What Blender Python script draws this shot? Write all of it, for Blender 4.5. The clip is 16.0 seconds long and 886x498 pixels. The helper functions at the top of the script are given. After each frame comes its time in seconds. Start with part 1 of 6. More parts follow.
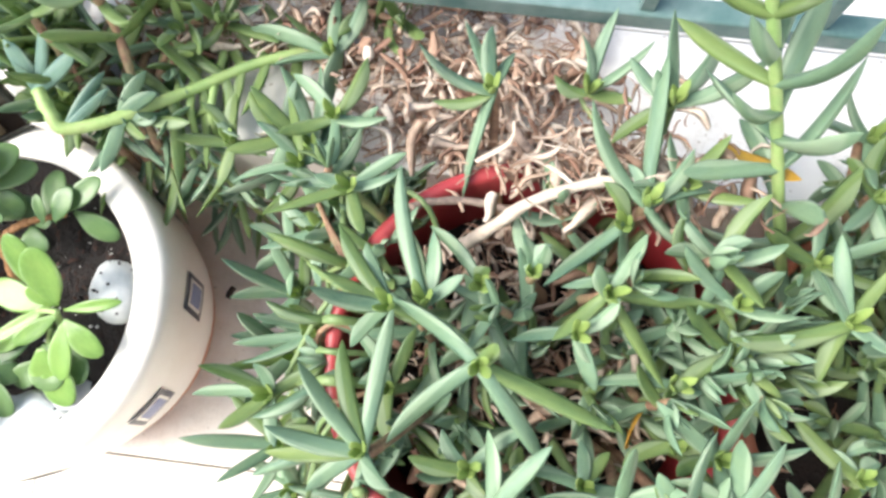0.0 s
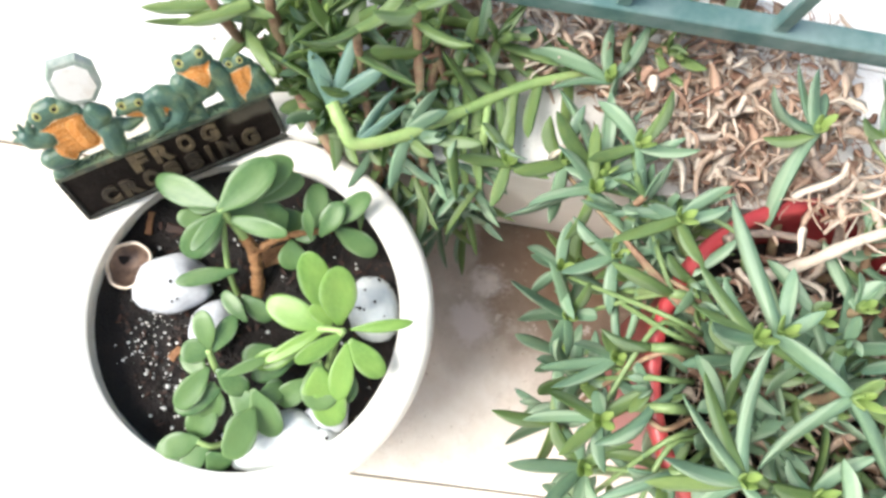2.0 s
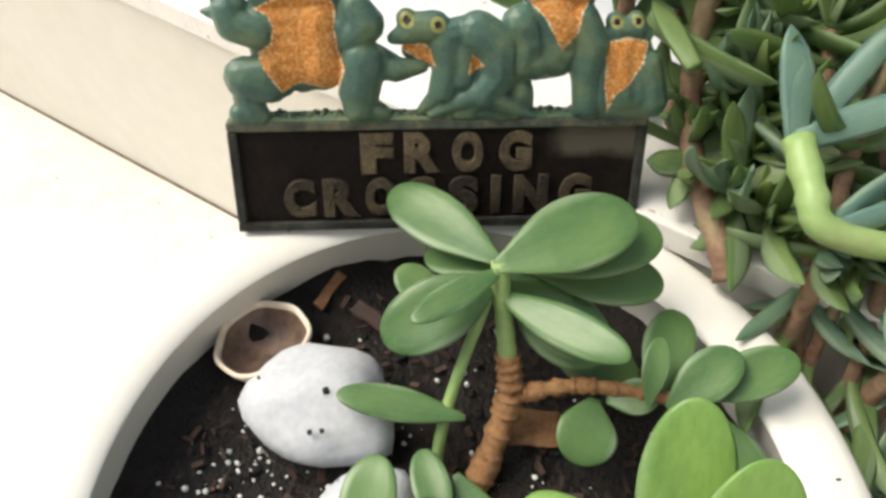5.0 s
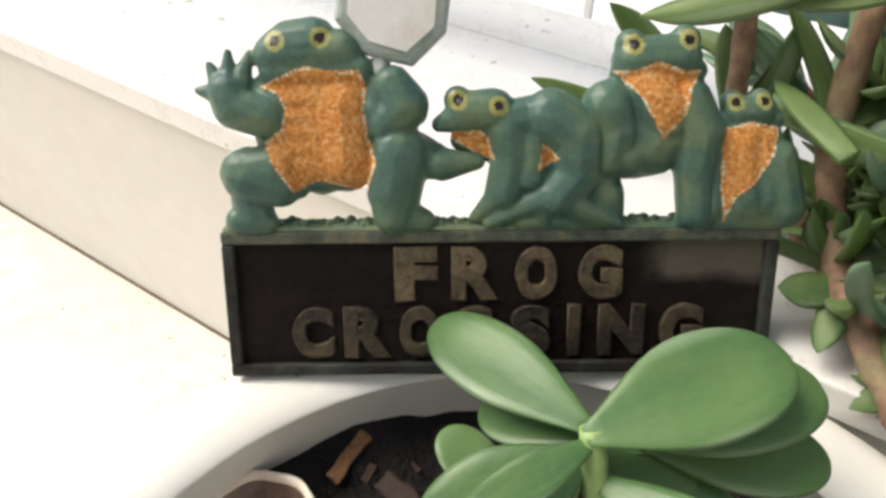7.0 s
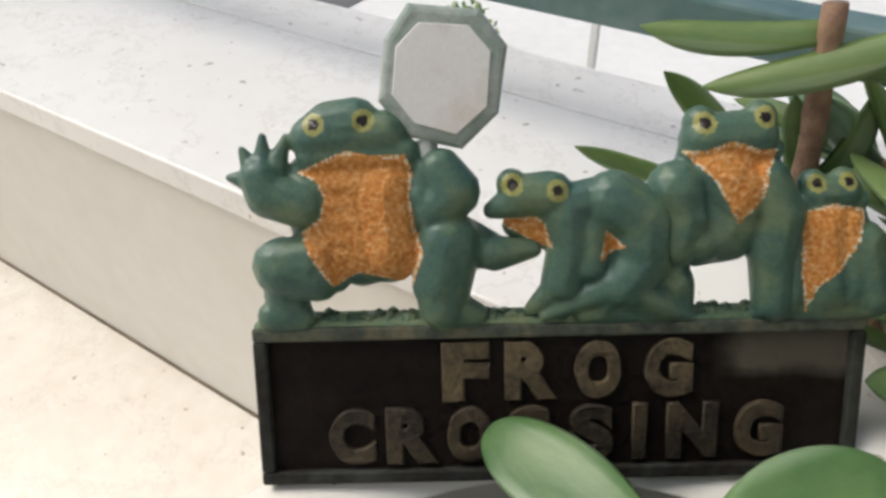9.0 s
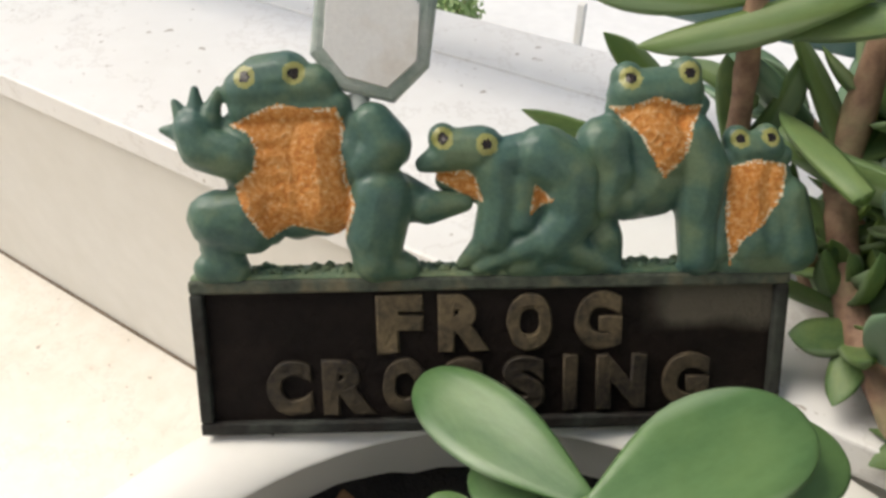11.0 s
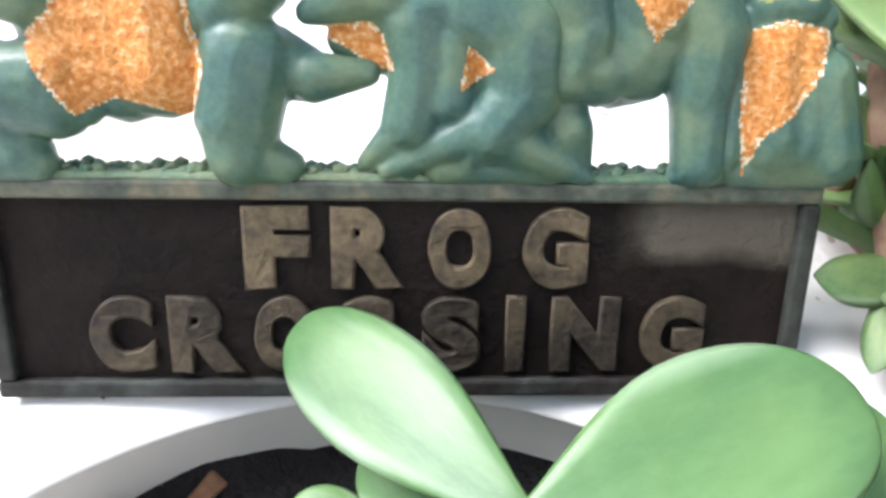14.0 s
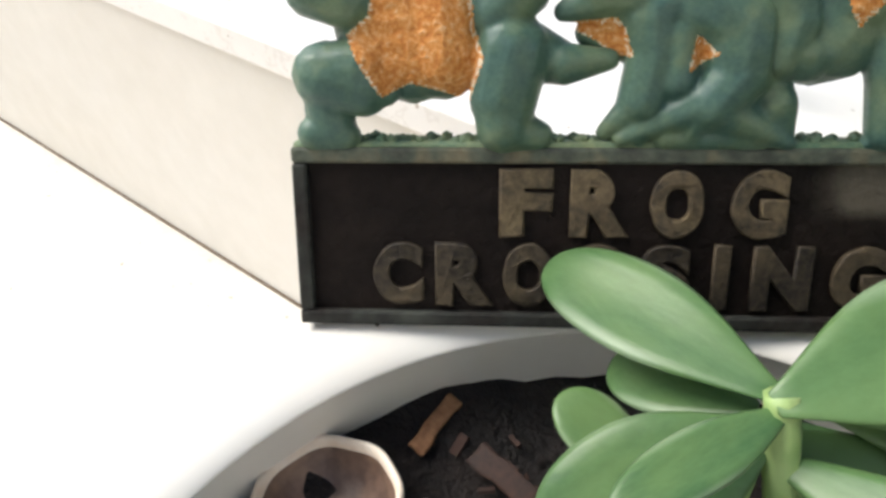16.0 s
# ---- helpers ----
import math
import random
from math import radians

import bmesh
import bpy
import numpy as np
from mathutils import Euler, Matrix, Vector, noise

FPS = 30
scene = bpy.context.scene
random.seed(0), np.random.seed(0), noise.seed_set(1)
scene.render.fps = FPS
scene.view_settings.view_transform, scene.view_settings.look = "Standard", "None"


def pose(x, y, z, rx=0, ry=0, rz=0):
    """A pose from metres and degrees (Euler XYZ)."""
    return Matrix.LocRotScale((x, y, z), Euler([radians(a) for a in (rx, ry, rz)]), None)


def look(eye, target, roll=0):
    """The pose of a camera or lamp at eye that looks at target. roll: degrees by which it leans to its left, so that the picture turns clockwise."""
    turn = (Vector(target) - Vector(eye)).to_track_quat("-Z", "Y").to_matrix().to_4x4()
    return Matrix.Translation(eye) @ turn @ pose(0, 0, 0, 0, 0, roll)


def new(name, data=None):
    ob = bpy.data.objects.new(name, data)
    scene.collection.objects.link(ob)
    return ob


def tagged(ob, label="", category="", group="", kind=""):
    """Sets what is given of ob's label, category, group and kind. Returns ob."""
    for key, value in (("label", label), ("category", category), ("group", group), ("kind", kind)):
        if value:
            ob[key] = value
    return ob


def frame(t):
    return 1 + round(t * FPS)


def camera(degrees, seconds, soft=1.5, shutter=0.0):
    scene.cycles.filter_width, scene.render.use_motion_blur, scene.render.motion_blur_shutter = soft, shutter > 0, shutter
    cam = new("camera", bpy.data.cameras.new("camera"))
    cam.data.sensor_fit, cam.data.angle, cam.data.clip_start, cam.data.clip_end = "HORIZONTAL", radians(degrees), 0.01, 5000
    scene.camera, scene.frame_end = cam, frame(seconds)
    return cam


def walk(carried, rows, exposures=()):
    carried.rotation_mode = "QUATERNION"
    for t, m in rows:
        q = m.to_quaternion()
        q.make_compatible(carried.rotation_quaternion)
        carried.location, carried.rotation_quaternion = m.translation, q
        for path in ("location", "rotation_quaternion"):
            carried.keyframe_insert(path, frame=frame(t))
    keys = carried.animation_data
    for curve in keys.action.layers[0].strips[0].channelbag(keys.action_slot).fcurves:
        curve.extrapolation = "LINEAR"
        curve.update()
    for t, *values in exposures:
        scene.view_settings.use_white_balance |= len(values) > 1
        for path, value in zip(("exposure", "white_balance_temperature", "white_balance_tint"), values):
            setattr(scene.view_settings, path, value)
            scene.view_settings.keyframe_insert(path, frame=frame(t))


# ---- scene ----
cam = camera(64.1, 16.0, soft=3.0)
PATH = [
    (0, (0.3399, -0.0333, 0.6279), (0.2766, 0.1659, -0.3500), -11.27),
    (0.5, (0.3140, -0.0222, 0.6276), (0.2438, 0.1795, -0.3493), -10.29),
    (1, (0.2817, -0.0271, 0.6198), (0.2057, 0.2081, -0.3492), -10.31),
    (1.5, (0.1920, -0.0484, 0.6205), (0.1235, 0.1557, -0.3560), -9.40),
    (2, (0.1054, -0.0418, 0.6348), (0.1398, 0.1585, -0.3444), 17.23),
    (2.5, (0.0672, -0.0506, 0.6669), (0.0872, 0.2062, -0.2994), 13.66),
    (3, (0.0566, -0.0656, 0.6166), (-0.0347, 0.1659, -0.3519), -0.07),
    (3.5, (0.0332, -0.0690, 0.5129), (-0.1080, 0.2242, -0.4326), -1.10),
    (4, (0.0203, -0.0655, 0.4345), (-0.1459, 0.3177, -0.4742), 3.89),
    (6.5, (0.0088, -0.0421, 0.3245), (-0.3735, 0.5796, -0.3591), -0.10),
    (7, (-0.0071, -0.0273, 0.3112), (-0.3950, 0.5984, -0.3657), 0.05),
    (7.5, (-0.0130, -0.0239, 0.3182), (-0.4334, 0.6271, -0.3138), -1.34),
    (8, (-0.0137, -0.0361, 0.3058), (-0.3865, 0.5602, -0.4051), -3.24),
    (8.5, (-0.0257, -0.0221, 0.3102), (-0.4466, 0.6153, -0.3353), -2.39),
    (9, (-0.0267, -0.0154, 0.3107), (-0.4427, 0.6354, -0.3245), -1.12),
    (11.5, (-0.0110, -0.0138, 0.3039), (-0.3986, 0.6222, -0.3633), -0.37),
    (12, (-0.0248, -0.0098, 0.2830), (-0.4264, 0.6023, -0.3982), -2.08),
    (12.5, (-0.0288, 0.0002, 0.2703), (-0.4353, 0.6012, -0.4179), -1.36),
    (13, (-0.0241, 0.0078, 0.2665), (-0.4088, 0.6187, -0.4254), 0.97),
    (13.5, (-0.0203, 0.0127, 0.2653), (-0.4033, 0.6237, -0.4276), 0.79),
    (14, (-0.0161, 0.0194, 0.2665), (-0.3609, 0.6480, -0.4306), 3.07),
    (14.5, (-0.0157, 0.0178, 0.2650), (-0.3805, 0.6487, -0.4199), 1.55),
    (15, (-0.0226, 0.0073, 0.2697), (-0.4291, 0.5966, -0.4285), -2.18),
    (15.5, (-0.0256, -0.0086, 0.2780), (-0.4720, 0.5435, -0.4262), -4.56),
    (16, (-0.0264, -0.0203, 0.2787), (-0.4705, 0.5478, -0.4142), -2.97),
]
EXPOSURES = [(0.0, 0.92, 6450, 10.0), (1.0, 1.05, 6425, 9.0), (2.2, 0.62, 6450, 7.8), (3.0, 0.08, 6650, 7.0), (3.5, -0.1, 6775, 6.5), (4.2, -0.1, 6900, 6.2), (6.3, 0.5, 6900, 8.0), (7.0, 0.02, 6822, 8.3), (8.0, -0.17, 6711, 8.6), (9.0, -0.42, 6600, 9.0), (11.3, -0.2, 6800, 9.0), (12.0, 0.24, 6477, 9.0), (12.6, 0.78, 6250, 11), (14.0, 1.12, 5850, 12.5), (14.5, 1.08, 5900, 12), (15.2, 0.55, 6100, 9.0), (16.0, 0.17, 6400, 9.0)]
walk(cam, [(t, look(eye, target, roll)) for t, eye, target, roll in PATH], EXPOSURES)

# ---- light: bright hazy day beyond the parapet ----
world = bpy.data.worlds.new("sky")
scene.world = world
world.use_nodes = True
wn = world.node_tree
sky = wn.nodes.new("ShaderNodeTexSky")
sky.sky_type, sky.sun_disc = "NISHITA", False
sky.sun_elevation, sky.sun_rotation = radians(52), radians(-100)
sky.air_density, sky.dust_density = 1.0, 4.0
wn.links.new(sky.outputs[0], wn.nodes["Background"].inputs[0])
wn.nodes["Background"].inputs[1].default_value = 0.15
sun_data = bpy.data.lights.new("sun", "SUN")
sun_data.energy, sun_data.angle, sun_data.color = 3.3, radians(38), (1.0, 0.97, 0.92)
sun = new("sun", sun_data)
sun.matrix_world = look((-4.2, -1.0, 5.4), (0, 0, 0))


# ---- materials ----
def material(name, rough=0.5, metal=0.0):
    m = bpy.data.materials.new(name)
    m.use_nodes = True
    b = m.node_tree.nodes["Principled BSDF"]
    b.inputs["Roughness"].default_value, b.inputs["Metallic"].default_value = rough, metal
    return m, m.node_tree, b


def noise_node(nt, scale, detail=4.0, rough=0.6, coords=None):
    n = nt.nodes.new("ShaderNodeTexNoise")
    n.inputs["Scale"].default_value, n.inputs["Detail"].default_value, n.inputs["Roughness"].default_value = scale, detail, rough
    if coords is None:
        coords = nt.nodes.new("ShaderNodeTexCoord").outputs["Object"]
    nt.links.new(coords, n.inputs["Vector"])
    return n


def ramp(nt, source, stops):
    r = nt.nodes.new("ShaderNodeValToRGB")
    e = r.color_ramp.elements
    while len(e) < len(stops):
        e.new(0.5)
    for el, (p, c) in zip(e, stops):
        el.position, el.color = p, (*c, 1)
    nt.links.new(source, r.inputs[0])
    return r.outputs[0]


def mix(nt, fac, a, b, kind="MIX"):
    n = nt.nodes.new("ShaderNodeMix")
    n.data_type, n.blend_type = "RGBA", kind
    for sock, v in ((n.inputs[0], fac), (n.inputs[6], a), (n.inputs[7], b)):
        if isinstance(v, (int, float)):
            sock.default_value = v
        elif isinstance(v, tuple):
            sock.default_value = (*v, 1)
        else:
            nt.links.new(v, sock)
    return n.outputs[2]


def bump(nt, b, height, strength, distance):
    n = nt.nodes.new("ShaderNodeBump")
    n.inputs["Strength"].default_value, n.inputs["Distance"].default_value = strength, distance
    nt.links.new(height, n.inputs["Height"])
    nt.links.new(n.outputs[0], b.inputs["Normal"])


def two_scale(name, stops_small, stops_large, s_small, s_large, rough, fac=0.5, relief=0.3, dist=0.001, metal=0.0):
    m, nt, b = material(name, rough, metal)
    a = noise_node(nt, s_small)
    c = noise_node(nt, s_large, 3.0)
    nt.links.new(mix(nt, fac, ramp(nt, a.outputs[0], stops_small), ramp(nt, c.outputs[0], stops_large)), b.inputs["Base Color"])
    if relief:
        bump(nt, b, a.outputs[0], relief, dist)
    return m


def leaf_material(name, dark, light, blush, rough=0.42, glow=0.25, margin=0.0):
    m, nt, b = material(name, rough)
    info = nt.nodes.new("ShaderNodeObjectInfo")
    n = noise_node(nt, 2.2, 3.0)
    fine = noise_node(nt, 14.0, 5.0, 0.7)
    base = ramp(nt, info.outputs["Random"], [(0.0, dark), (0.6, light), (1.0, tuple(0.6 * v + 0.4 * w for v, w in zip(light, blush)))])
    tinted = mix(nt, ramp(nt, n.outputs[0], [(0.42, (0, 0, 0)), (0.72, (0.55, 0.55, 0.55))]), base, blush)
    col = mix(nt, ramp(nt, fine.outputs[0], [(0.35, (0, 0, 0)), (0.75, (0.3, 0.3, 0.3))]), tinted, tuple(min(1, 1.5 * v + 0.02) for v in light))
    if margin:
        # paler margins
        sep = nt.nodes.new("ShaderNodeSeparateXYZ")
        nt.links.new(nt.nodes.new("ShaderNodeTexCoord").outputs["Object"], sep.inputs[0])
        ab = nt.nodes.new("ShaderNodeMath")
        ab.operation = "ABSOLUTE"
        nt.links.new(sep.outputs["Y"], ab.inputs[0])
        k = margin
        col = mix(nt, ramp(nt, ab.outputs[0], [(0.0, (0, 0, 0)), (0.37, (0, 0, 0)), (0.465, (k, k, k))]), col, (0.46, 0.56, 0.40))
    nt.links.new(col, b.inputs["Base Color"])
    bump(nt, b, fine.outputs[0], 0.05, 0.006)
    t = nt.nodes.new("ShaderNodeBsdfTranslucent")
    nt.links.new(mix(nt, 0.25, col, (0.25, 0.42, 0.07)), t.inputs[0])
    sh = nt.nodes.new("ShaderNodeMixShader")
    sh.inputs[0].default_value = glow
    nt.links.new(b.outputs[0], sh.inputs[1])
    nt.links.new(t.outputs[0], sh.inputs[2])
    nt.links.new(sh.outputs[0], nt.nodes["Material Output"].inputs[0])
    return m


JADE = leaf_material("jade_leaf", (0.055, 0.13, 0.045), (0.10, 0.195, 0.068), (0.155, 0.255, 0.085), 0.36, 0.16, 0.3)
JADE_NEW = leaf_material("jade_new_leaf", (0.115, 0.235, 0.05), (0.18, 0.33, 0.075), (0.25, 0.40, 0.095), 0.3, 0.2, 0.2)
ICE = leaf_material("succulent_leaf", (0.085, 0.165, 0.108), (0.155, 0.262, 0.172), (0.205, 0.305, 0.165), 0.5, 0.16, 0.36)
ICE_SUN = leaf_material("sunlit_succulent_leaf", (0.095, 0.175, 0.072), (0.175, 0.28, 0.105), (0.28, 0.36, 0.11), 0.46, 0.40, 0.34)
ICE_BLUE = leaf_material("blue_leaf", (0.075, 0.155, 0.135), (0.125, 0.225, 0.19), (0.16, 0.27, 0.17), 0.42, 0.12, 0.3)
NODE_LEAF = leaf_material("young_leaf", (0.17, 0.28, 0.075), (0.26, 0.38, 0.11), (0.33, 0.42, 0.13), 0.45, 0.25, 0.2)
YELLOW = leaf_material("yellow_leaf", (0.55, 0.33, 0.04), (0.68, 0.42, 0.05), (0.55, 0.25, 0.03), 0.5, 0.25)
STEM_GREEN = two_scale("green_stem", [(0.3, (0.22, 0.35, 0.11)), (0.7, (0.33, 0.46, 0.18))], [(0.35, (0.21, 0.34, 0.12)), (0.55, (0.33, 0.45, 0.17)), (0.72, (0.36, 0.33, 0.17))], 260, 45, 0.45)
STEM_DULL = two_scale("dull_green_stem", [(0.3, (0.12, 0.20, 0.07)), (0.7, (0.20, 0.29, 0.11))], [(0.35, (0.12, 0.19, 0.075)), (0.55, (0.19, 0.27, 0.11)), (0.72, (0.23, 0.20, 0.10))], 260, 45, 0.5)
STEM_RED = two_scale("woody_stem", [(0.3, (0.11, 0.055, 0.035)), (0.7, (0.38, 0.24, 0.15))], [(0.35, (0.17, 0.085, 0.055)), (0.5, (0.30, 0.19, 0.12)), (0.68, (0.34, 0.32, 0.17))], 300, 70, 0.7, relief=0.6)
BARK = two_scale("jade_bark", [(0.3, (0.15, 0.06, 0.025)), (0.7, (0.50, 0.27, 0.11))], [(0.4, (0.24, 0.11, 0.04)), (0.7, (0.35, 0.20, 0.10))], 420, 120, 0.75, relief=0.8)
GLAZE = two_scale("white_glaze", [(0.3, (0.80, 0.78, 0.72)), (0.7, (0.86, 0.84, 0.79))], [(0.35, (0.76, 0.73, 0.66)), (0.6, (0.86, 0.85, 0.80))], 90, 14, 0.3, relief=0.05)
CLAY = two_scale("bare_clay", [(0.3, (0.42, 0.17, 0.09)), (0.7, (0.55, 0.25, 0.14))], [(0.4, (0.45, 0.2, 0.11)), (0.7, (0.58, 0.32, 0.22))], 200, 20, 0.85)
RED_POT = two_scale("red_plastic", [(0.3, (0.34, 0.030, 0.038)), (0.7, (0.42, 0.050, 0.056))], [(0.4, (0.36, 0.036, 0.044)), (0.75, (0.46, 0.13, 0.12))], 160, 18, 0.38, relief=0.05)
ORANGE_POT = two_scale("terracotta_plastic", [(0.3, (0.30, 0.085, 0.042)), (0.7, (0.39, 0.12, 0.06))], [(0.4, (0.32, 0.095, 0.05)), (0.75, (0.42, 0.19, 0.12))], 160, 16, 0.5, relief=0.08)
SOIL = two_scale("dark_soil", [(0.38, (0.002, 0.0016, 0.0016)), (0.72, (0.018, 0.011, 0.008))], [(0.42, (0.0035, 0.0026, 0.0026)), (0.7, (0.022, 0.010, 0.007))], 420, 45, 0.6, relief=1.0, dist=0.004)
DARK_BARK = two_scale("dark_bark", [(0.3, (0.014, 0.008, 0.006)), (0.7, (0.07, 0.032, 0.02))], [(0.4, (0.018, 0.010, 0.008)), (0.7, (0.09, 0.04, 0.025))], 500, 80, 0.8)
PERLITE = two_scale("perlite", [(0.3, (0.6, 0.6, 0.56)), (0.7, (0.8, 0.8, 0.77))], [(0.4, (0.7, 0.7, 0.66)), (0.7, (0.8, 0.8, 0.8))], 900, 200, 0.8)
STONE = two_scale("grey_pebble", [(0.3, (0.42, 0.44, 0.48)), (0.7, (0.58, 0.60, 0.63))], [(0.4, (0.46, 0.48, 0.52)), (0.7, (0.62, 0.64, 0.66))], 380, 45, 0.6)
QUARTZ = two_scale("white_quartz", [(0.3, (0.58, 0.62, 0.62)), (0.7, (0.80, 0.82, 0.80))], [(0.4, (0.55, 0.62, 0.64)), (0.7, (0.82, 0.82, 0.78))], 150, 40, 0.45, relief=0.4, dist=0.003)
SHELL = two_scale("cream_shell", [(0.3, (0.72, 0.60, 0.45)), (0.7, (0.82, 0.74, 0.62))], [(0.4, (0.62, 0.48, 0.36)), (0.7, (0.80, 0.74, 0.66))], 300, 70, 0.4)
SHELL_IN = two_scale("shell_inside", [(0.3, (0.07, 0.045, 0.035)), (0.7, (0.20, 0.14, 0.11))], [(0.4, (0.10, 0.06, 0.045)), (0.7, (0.34, 0.20, 0.12))], 260, 70, 0.45)
CHIP = two_scale("wood_chip", [(0.3, (0.17, 0.075, 0.03)), (0.7, (0.44, 0.23, 0.11))], [(0.4, (0.22, 0.10, 0.045)), (0.7, (0.42, 0.23, 0.11))], 500, 90, 0.8, relief=0.6)


def litter_material():
    m, nt, b = material("dry_litter", 0.8)
    geo = nt.nodes.new("ShaderNodeNewGeometry")
    grain = noise_node(nt, 420.0)
    col = ramp(nt, geo.outputs["Random Per Island"], [(0.0, (0.20, 0.10, 0.065)), (0.3, (0.40, 0.25, 0.175)), (0.6, (0.56, 0.43, 0.33)), (1.0, (0.76, 0.68, 0.58))])
    nt.links.new(mix(nt, ramp(nt, grain.outputs[0], [(0.35, (0, 0, 0)), (0.7, (0.45, 0.45, 0.45))]), col, (0.20, 0.13, 0.10)), b.inputs["Base Color"])
    bump(nt, b, grain.outputs[0], 0.3, 0.001)
    return m


DRY = litter_material()
GREEN_METAL = two_scale("green_enamel", [(0.3, (0.075, 0.145, 0.140)), (0.7, (0.12, 0.20, 0.19))], [(0.4, (0.08, 0.16, 0.155)), (0.7, (0.27, 0.36, 0.35))], 220, 25, 0.2, relief=0.08)
FROG = two_scale("frog_enamel", [(0.3, (0.045, 0.10, 0.072)), (0.7, (0.10, 0.175, 0.125))], [(0.35, (0.028, 0.085, 0.085)), (0.5, (0.06, 0.12, 0.08)), (0.66, (0.16, 0.20, 0.09))], 900, 85, 0.42, relief=0.15)
BELLY = two_scale("orange_belly", [(0.36, (0.44, 0.13, 0.018)), (0.52, (0.62, 0.26, 0.055)), (0.74, (0.80, 0.58, 0.34))], [(0.4, (0.54, 0.20, 0.03)), (0.7, (0.62, 0.31, 0.09))], 900, 160, 0.75, fac=0.35, relief=0.8)
EYE = two_scale("eye_yellow", [(0.3, (0.24, 0.23, 0.06)), (0.7, (0.38, 0.36, 0.10))], [(0.4, (0.20, 0.22, 0.07)), (0.7, (0.38, 0.37, 0.16))], 900, 300, 0.3)
CREAM = two_scale("cream_flecks", [(0.3, (0.58, 0.44, 0.26)), (0.7, (0.80, 0.72, 0.56))], [(0.4, (0.62, 0.46, 0.28)), (0.7, (0.78, 0.70, 0.55))], 900, 200, 0.7)
PUPIL = two_scale("eye_pupil", [(0.3, (0.012, 0.008, 0.006)), (0.7, (0.03, 0.018, 0.01))], [(0.4, (0.01, 0.008, 0.006)), (0.7, (0.03, 0.02, 0.012))], 900, 300, 0.25)
PLATE = two_scale("brown_black_enamel", [(0.3, (0.007, 0.0045, 0.0035)), (0.7, (0.014, 0.010, 0.008))], [(0.35, (0.006, 0.0045, 0.004)), (0.7, (0.022, 0.015, 0.012))], 500, 60, 0.5, relief=0.7)
PLATE.node_tree.nodes["Principled BSDF"].inputs["Specular IOR Level"].default_value = 0.12
FRAME_PAINT = two_scale("worn_dark_frame", [(0.35, (0.012, 0.009, 0.008)), (0.75, (0.05, 0.05, 0.04))], [(0.38, (0.016, 0.010, 0.008)), (0.52, (0.03, 0.034, 0.030)), (0.68, (0.085, 0.095, 0.08))], 500, 60, 0.62, relief=0.4)
FRAME_PAINT.node_tree.nodes["Principled BSDF"].inputs["Specular IOR Level"].default_value = 0.25

FRAME_TOP = two_scale("worn_green_tan_edge", [(0.35, (0.030, 0.036, 0.026)), (0.65, (0.10, 0.11, 0.075))], [(0.40, (0.02, 0.022, 0.02)), (0.52, (0.08, 0.10, 0.07)), (0.64, (0.21, 0.165, 0.09))], 500, 75, 0.6, relief=0.4)


def tan_patch(m):
    """A dull tan-grey patch with a wavy edge at the upper right of the plaque."""
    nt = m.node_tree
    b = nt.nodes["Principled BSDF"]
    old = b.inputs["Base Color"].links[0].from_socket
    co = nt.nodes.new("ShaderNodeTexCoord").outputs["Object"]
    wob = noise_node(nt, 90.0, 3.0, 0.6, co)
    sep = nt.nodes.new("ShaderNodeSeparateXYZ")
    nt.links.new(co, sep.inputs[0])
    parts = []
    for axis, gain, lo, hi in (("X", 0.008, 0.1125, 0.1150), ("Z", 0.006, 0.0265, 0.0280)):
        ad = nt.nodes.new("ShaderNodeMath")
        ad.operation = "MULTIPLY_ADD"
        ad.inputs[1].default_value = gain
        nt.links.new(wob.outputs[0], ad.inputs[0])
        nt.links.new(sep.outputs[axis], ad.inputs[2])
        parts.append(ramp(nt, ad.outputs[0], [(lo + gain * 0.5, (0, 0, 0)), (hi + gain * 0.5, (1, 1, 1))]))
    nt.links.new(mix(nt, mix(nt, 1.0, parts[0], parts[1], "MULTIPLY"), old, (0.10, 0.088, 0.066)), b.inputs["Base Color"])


tan_patch(PLATE)
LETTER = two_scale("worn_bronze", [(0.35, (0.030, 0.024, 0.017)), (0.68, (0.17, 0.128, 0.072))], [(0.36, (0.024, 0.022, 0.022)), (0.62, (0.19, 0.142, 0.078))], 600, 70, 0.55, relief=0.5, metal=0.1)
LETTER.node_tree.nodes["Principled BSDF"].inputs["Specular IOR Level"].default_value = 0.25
LETTER_DIM = two_scale("darker_bronze", [(0.35, (0.020, 0.016, 0.012)), (0.70, (0.10, 0.076, 0.045))], [(0.38, (0.016, 0.015, 0.016)), (0.66, (0.11, 0.084, 0.05))], 600, 70, 0.55, relief=0.5, metal=0.1)
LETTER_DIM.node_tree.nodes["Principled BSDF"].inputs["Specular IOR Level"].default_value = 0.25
PEWTER = two_scale("grey_green_cast", [(0.3, (0.26, 0.31, 0.28)), (0.7, (0.42, 0.46, 0.43))], [(0.4, (0.14, 0.22, 0.17)), (0.6, (0.44, 0.47, 0.44))], 700, 90, 0.5, relief=0.3)
PALE = two_scale("pale_sign_face", [(0.3, (0.66, 0.65, 0.64)), (0.7, (0.78, 0.77, 0.75))], [(0.33, (0.60, 0.54, 0.47)), (0.5, (0.76, 0.76, 0.75))], 800, 70, 0.55, relief=0.2)
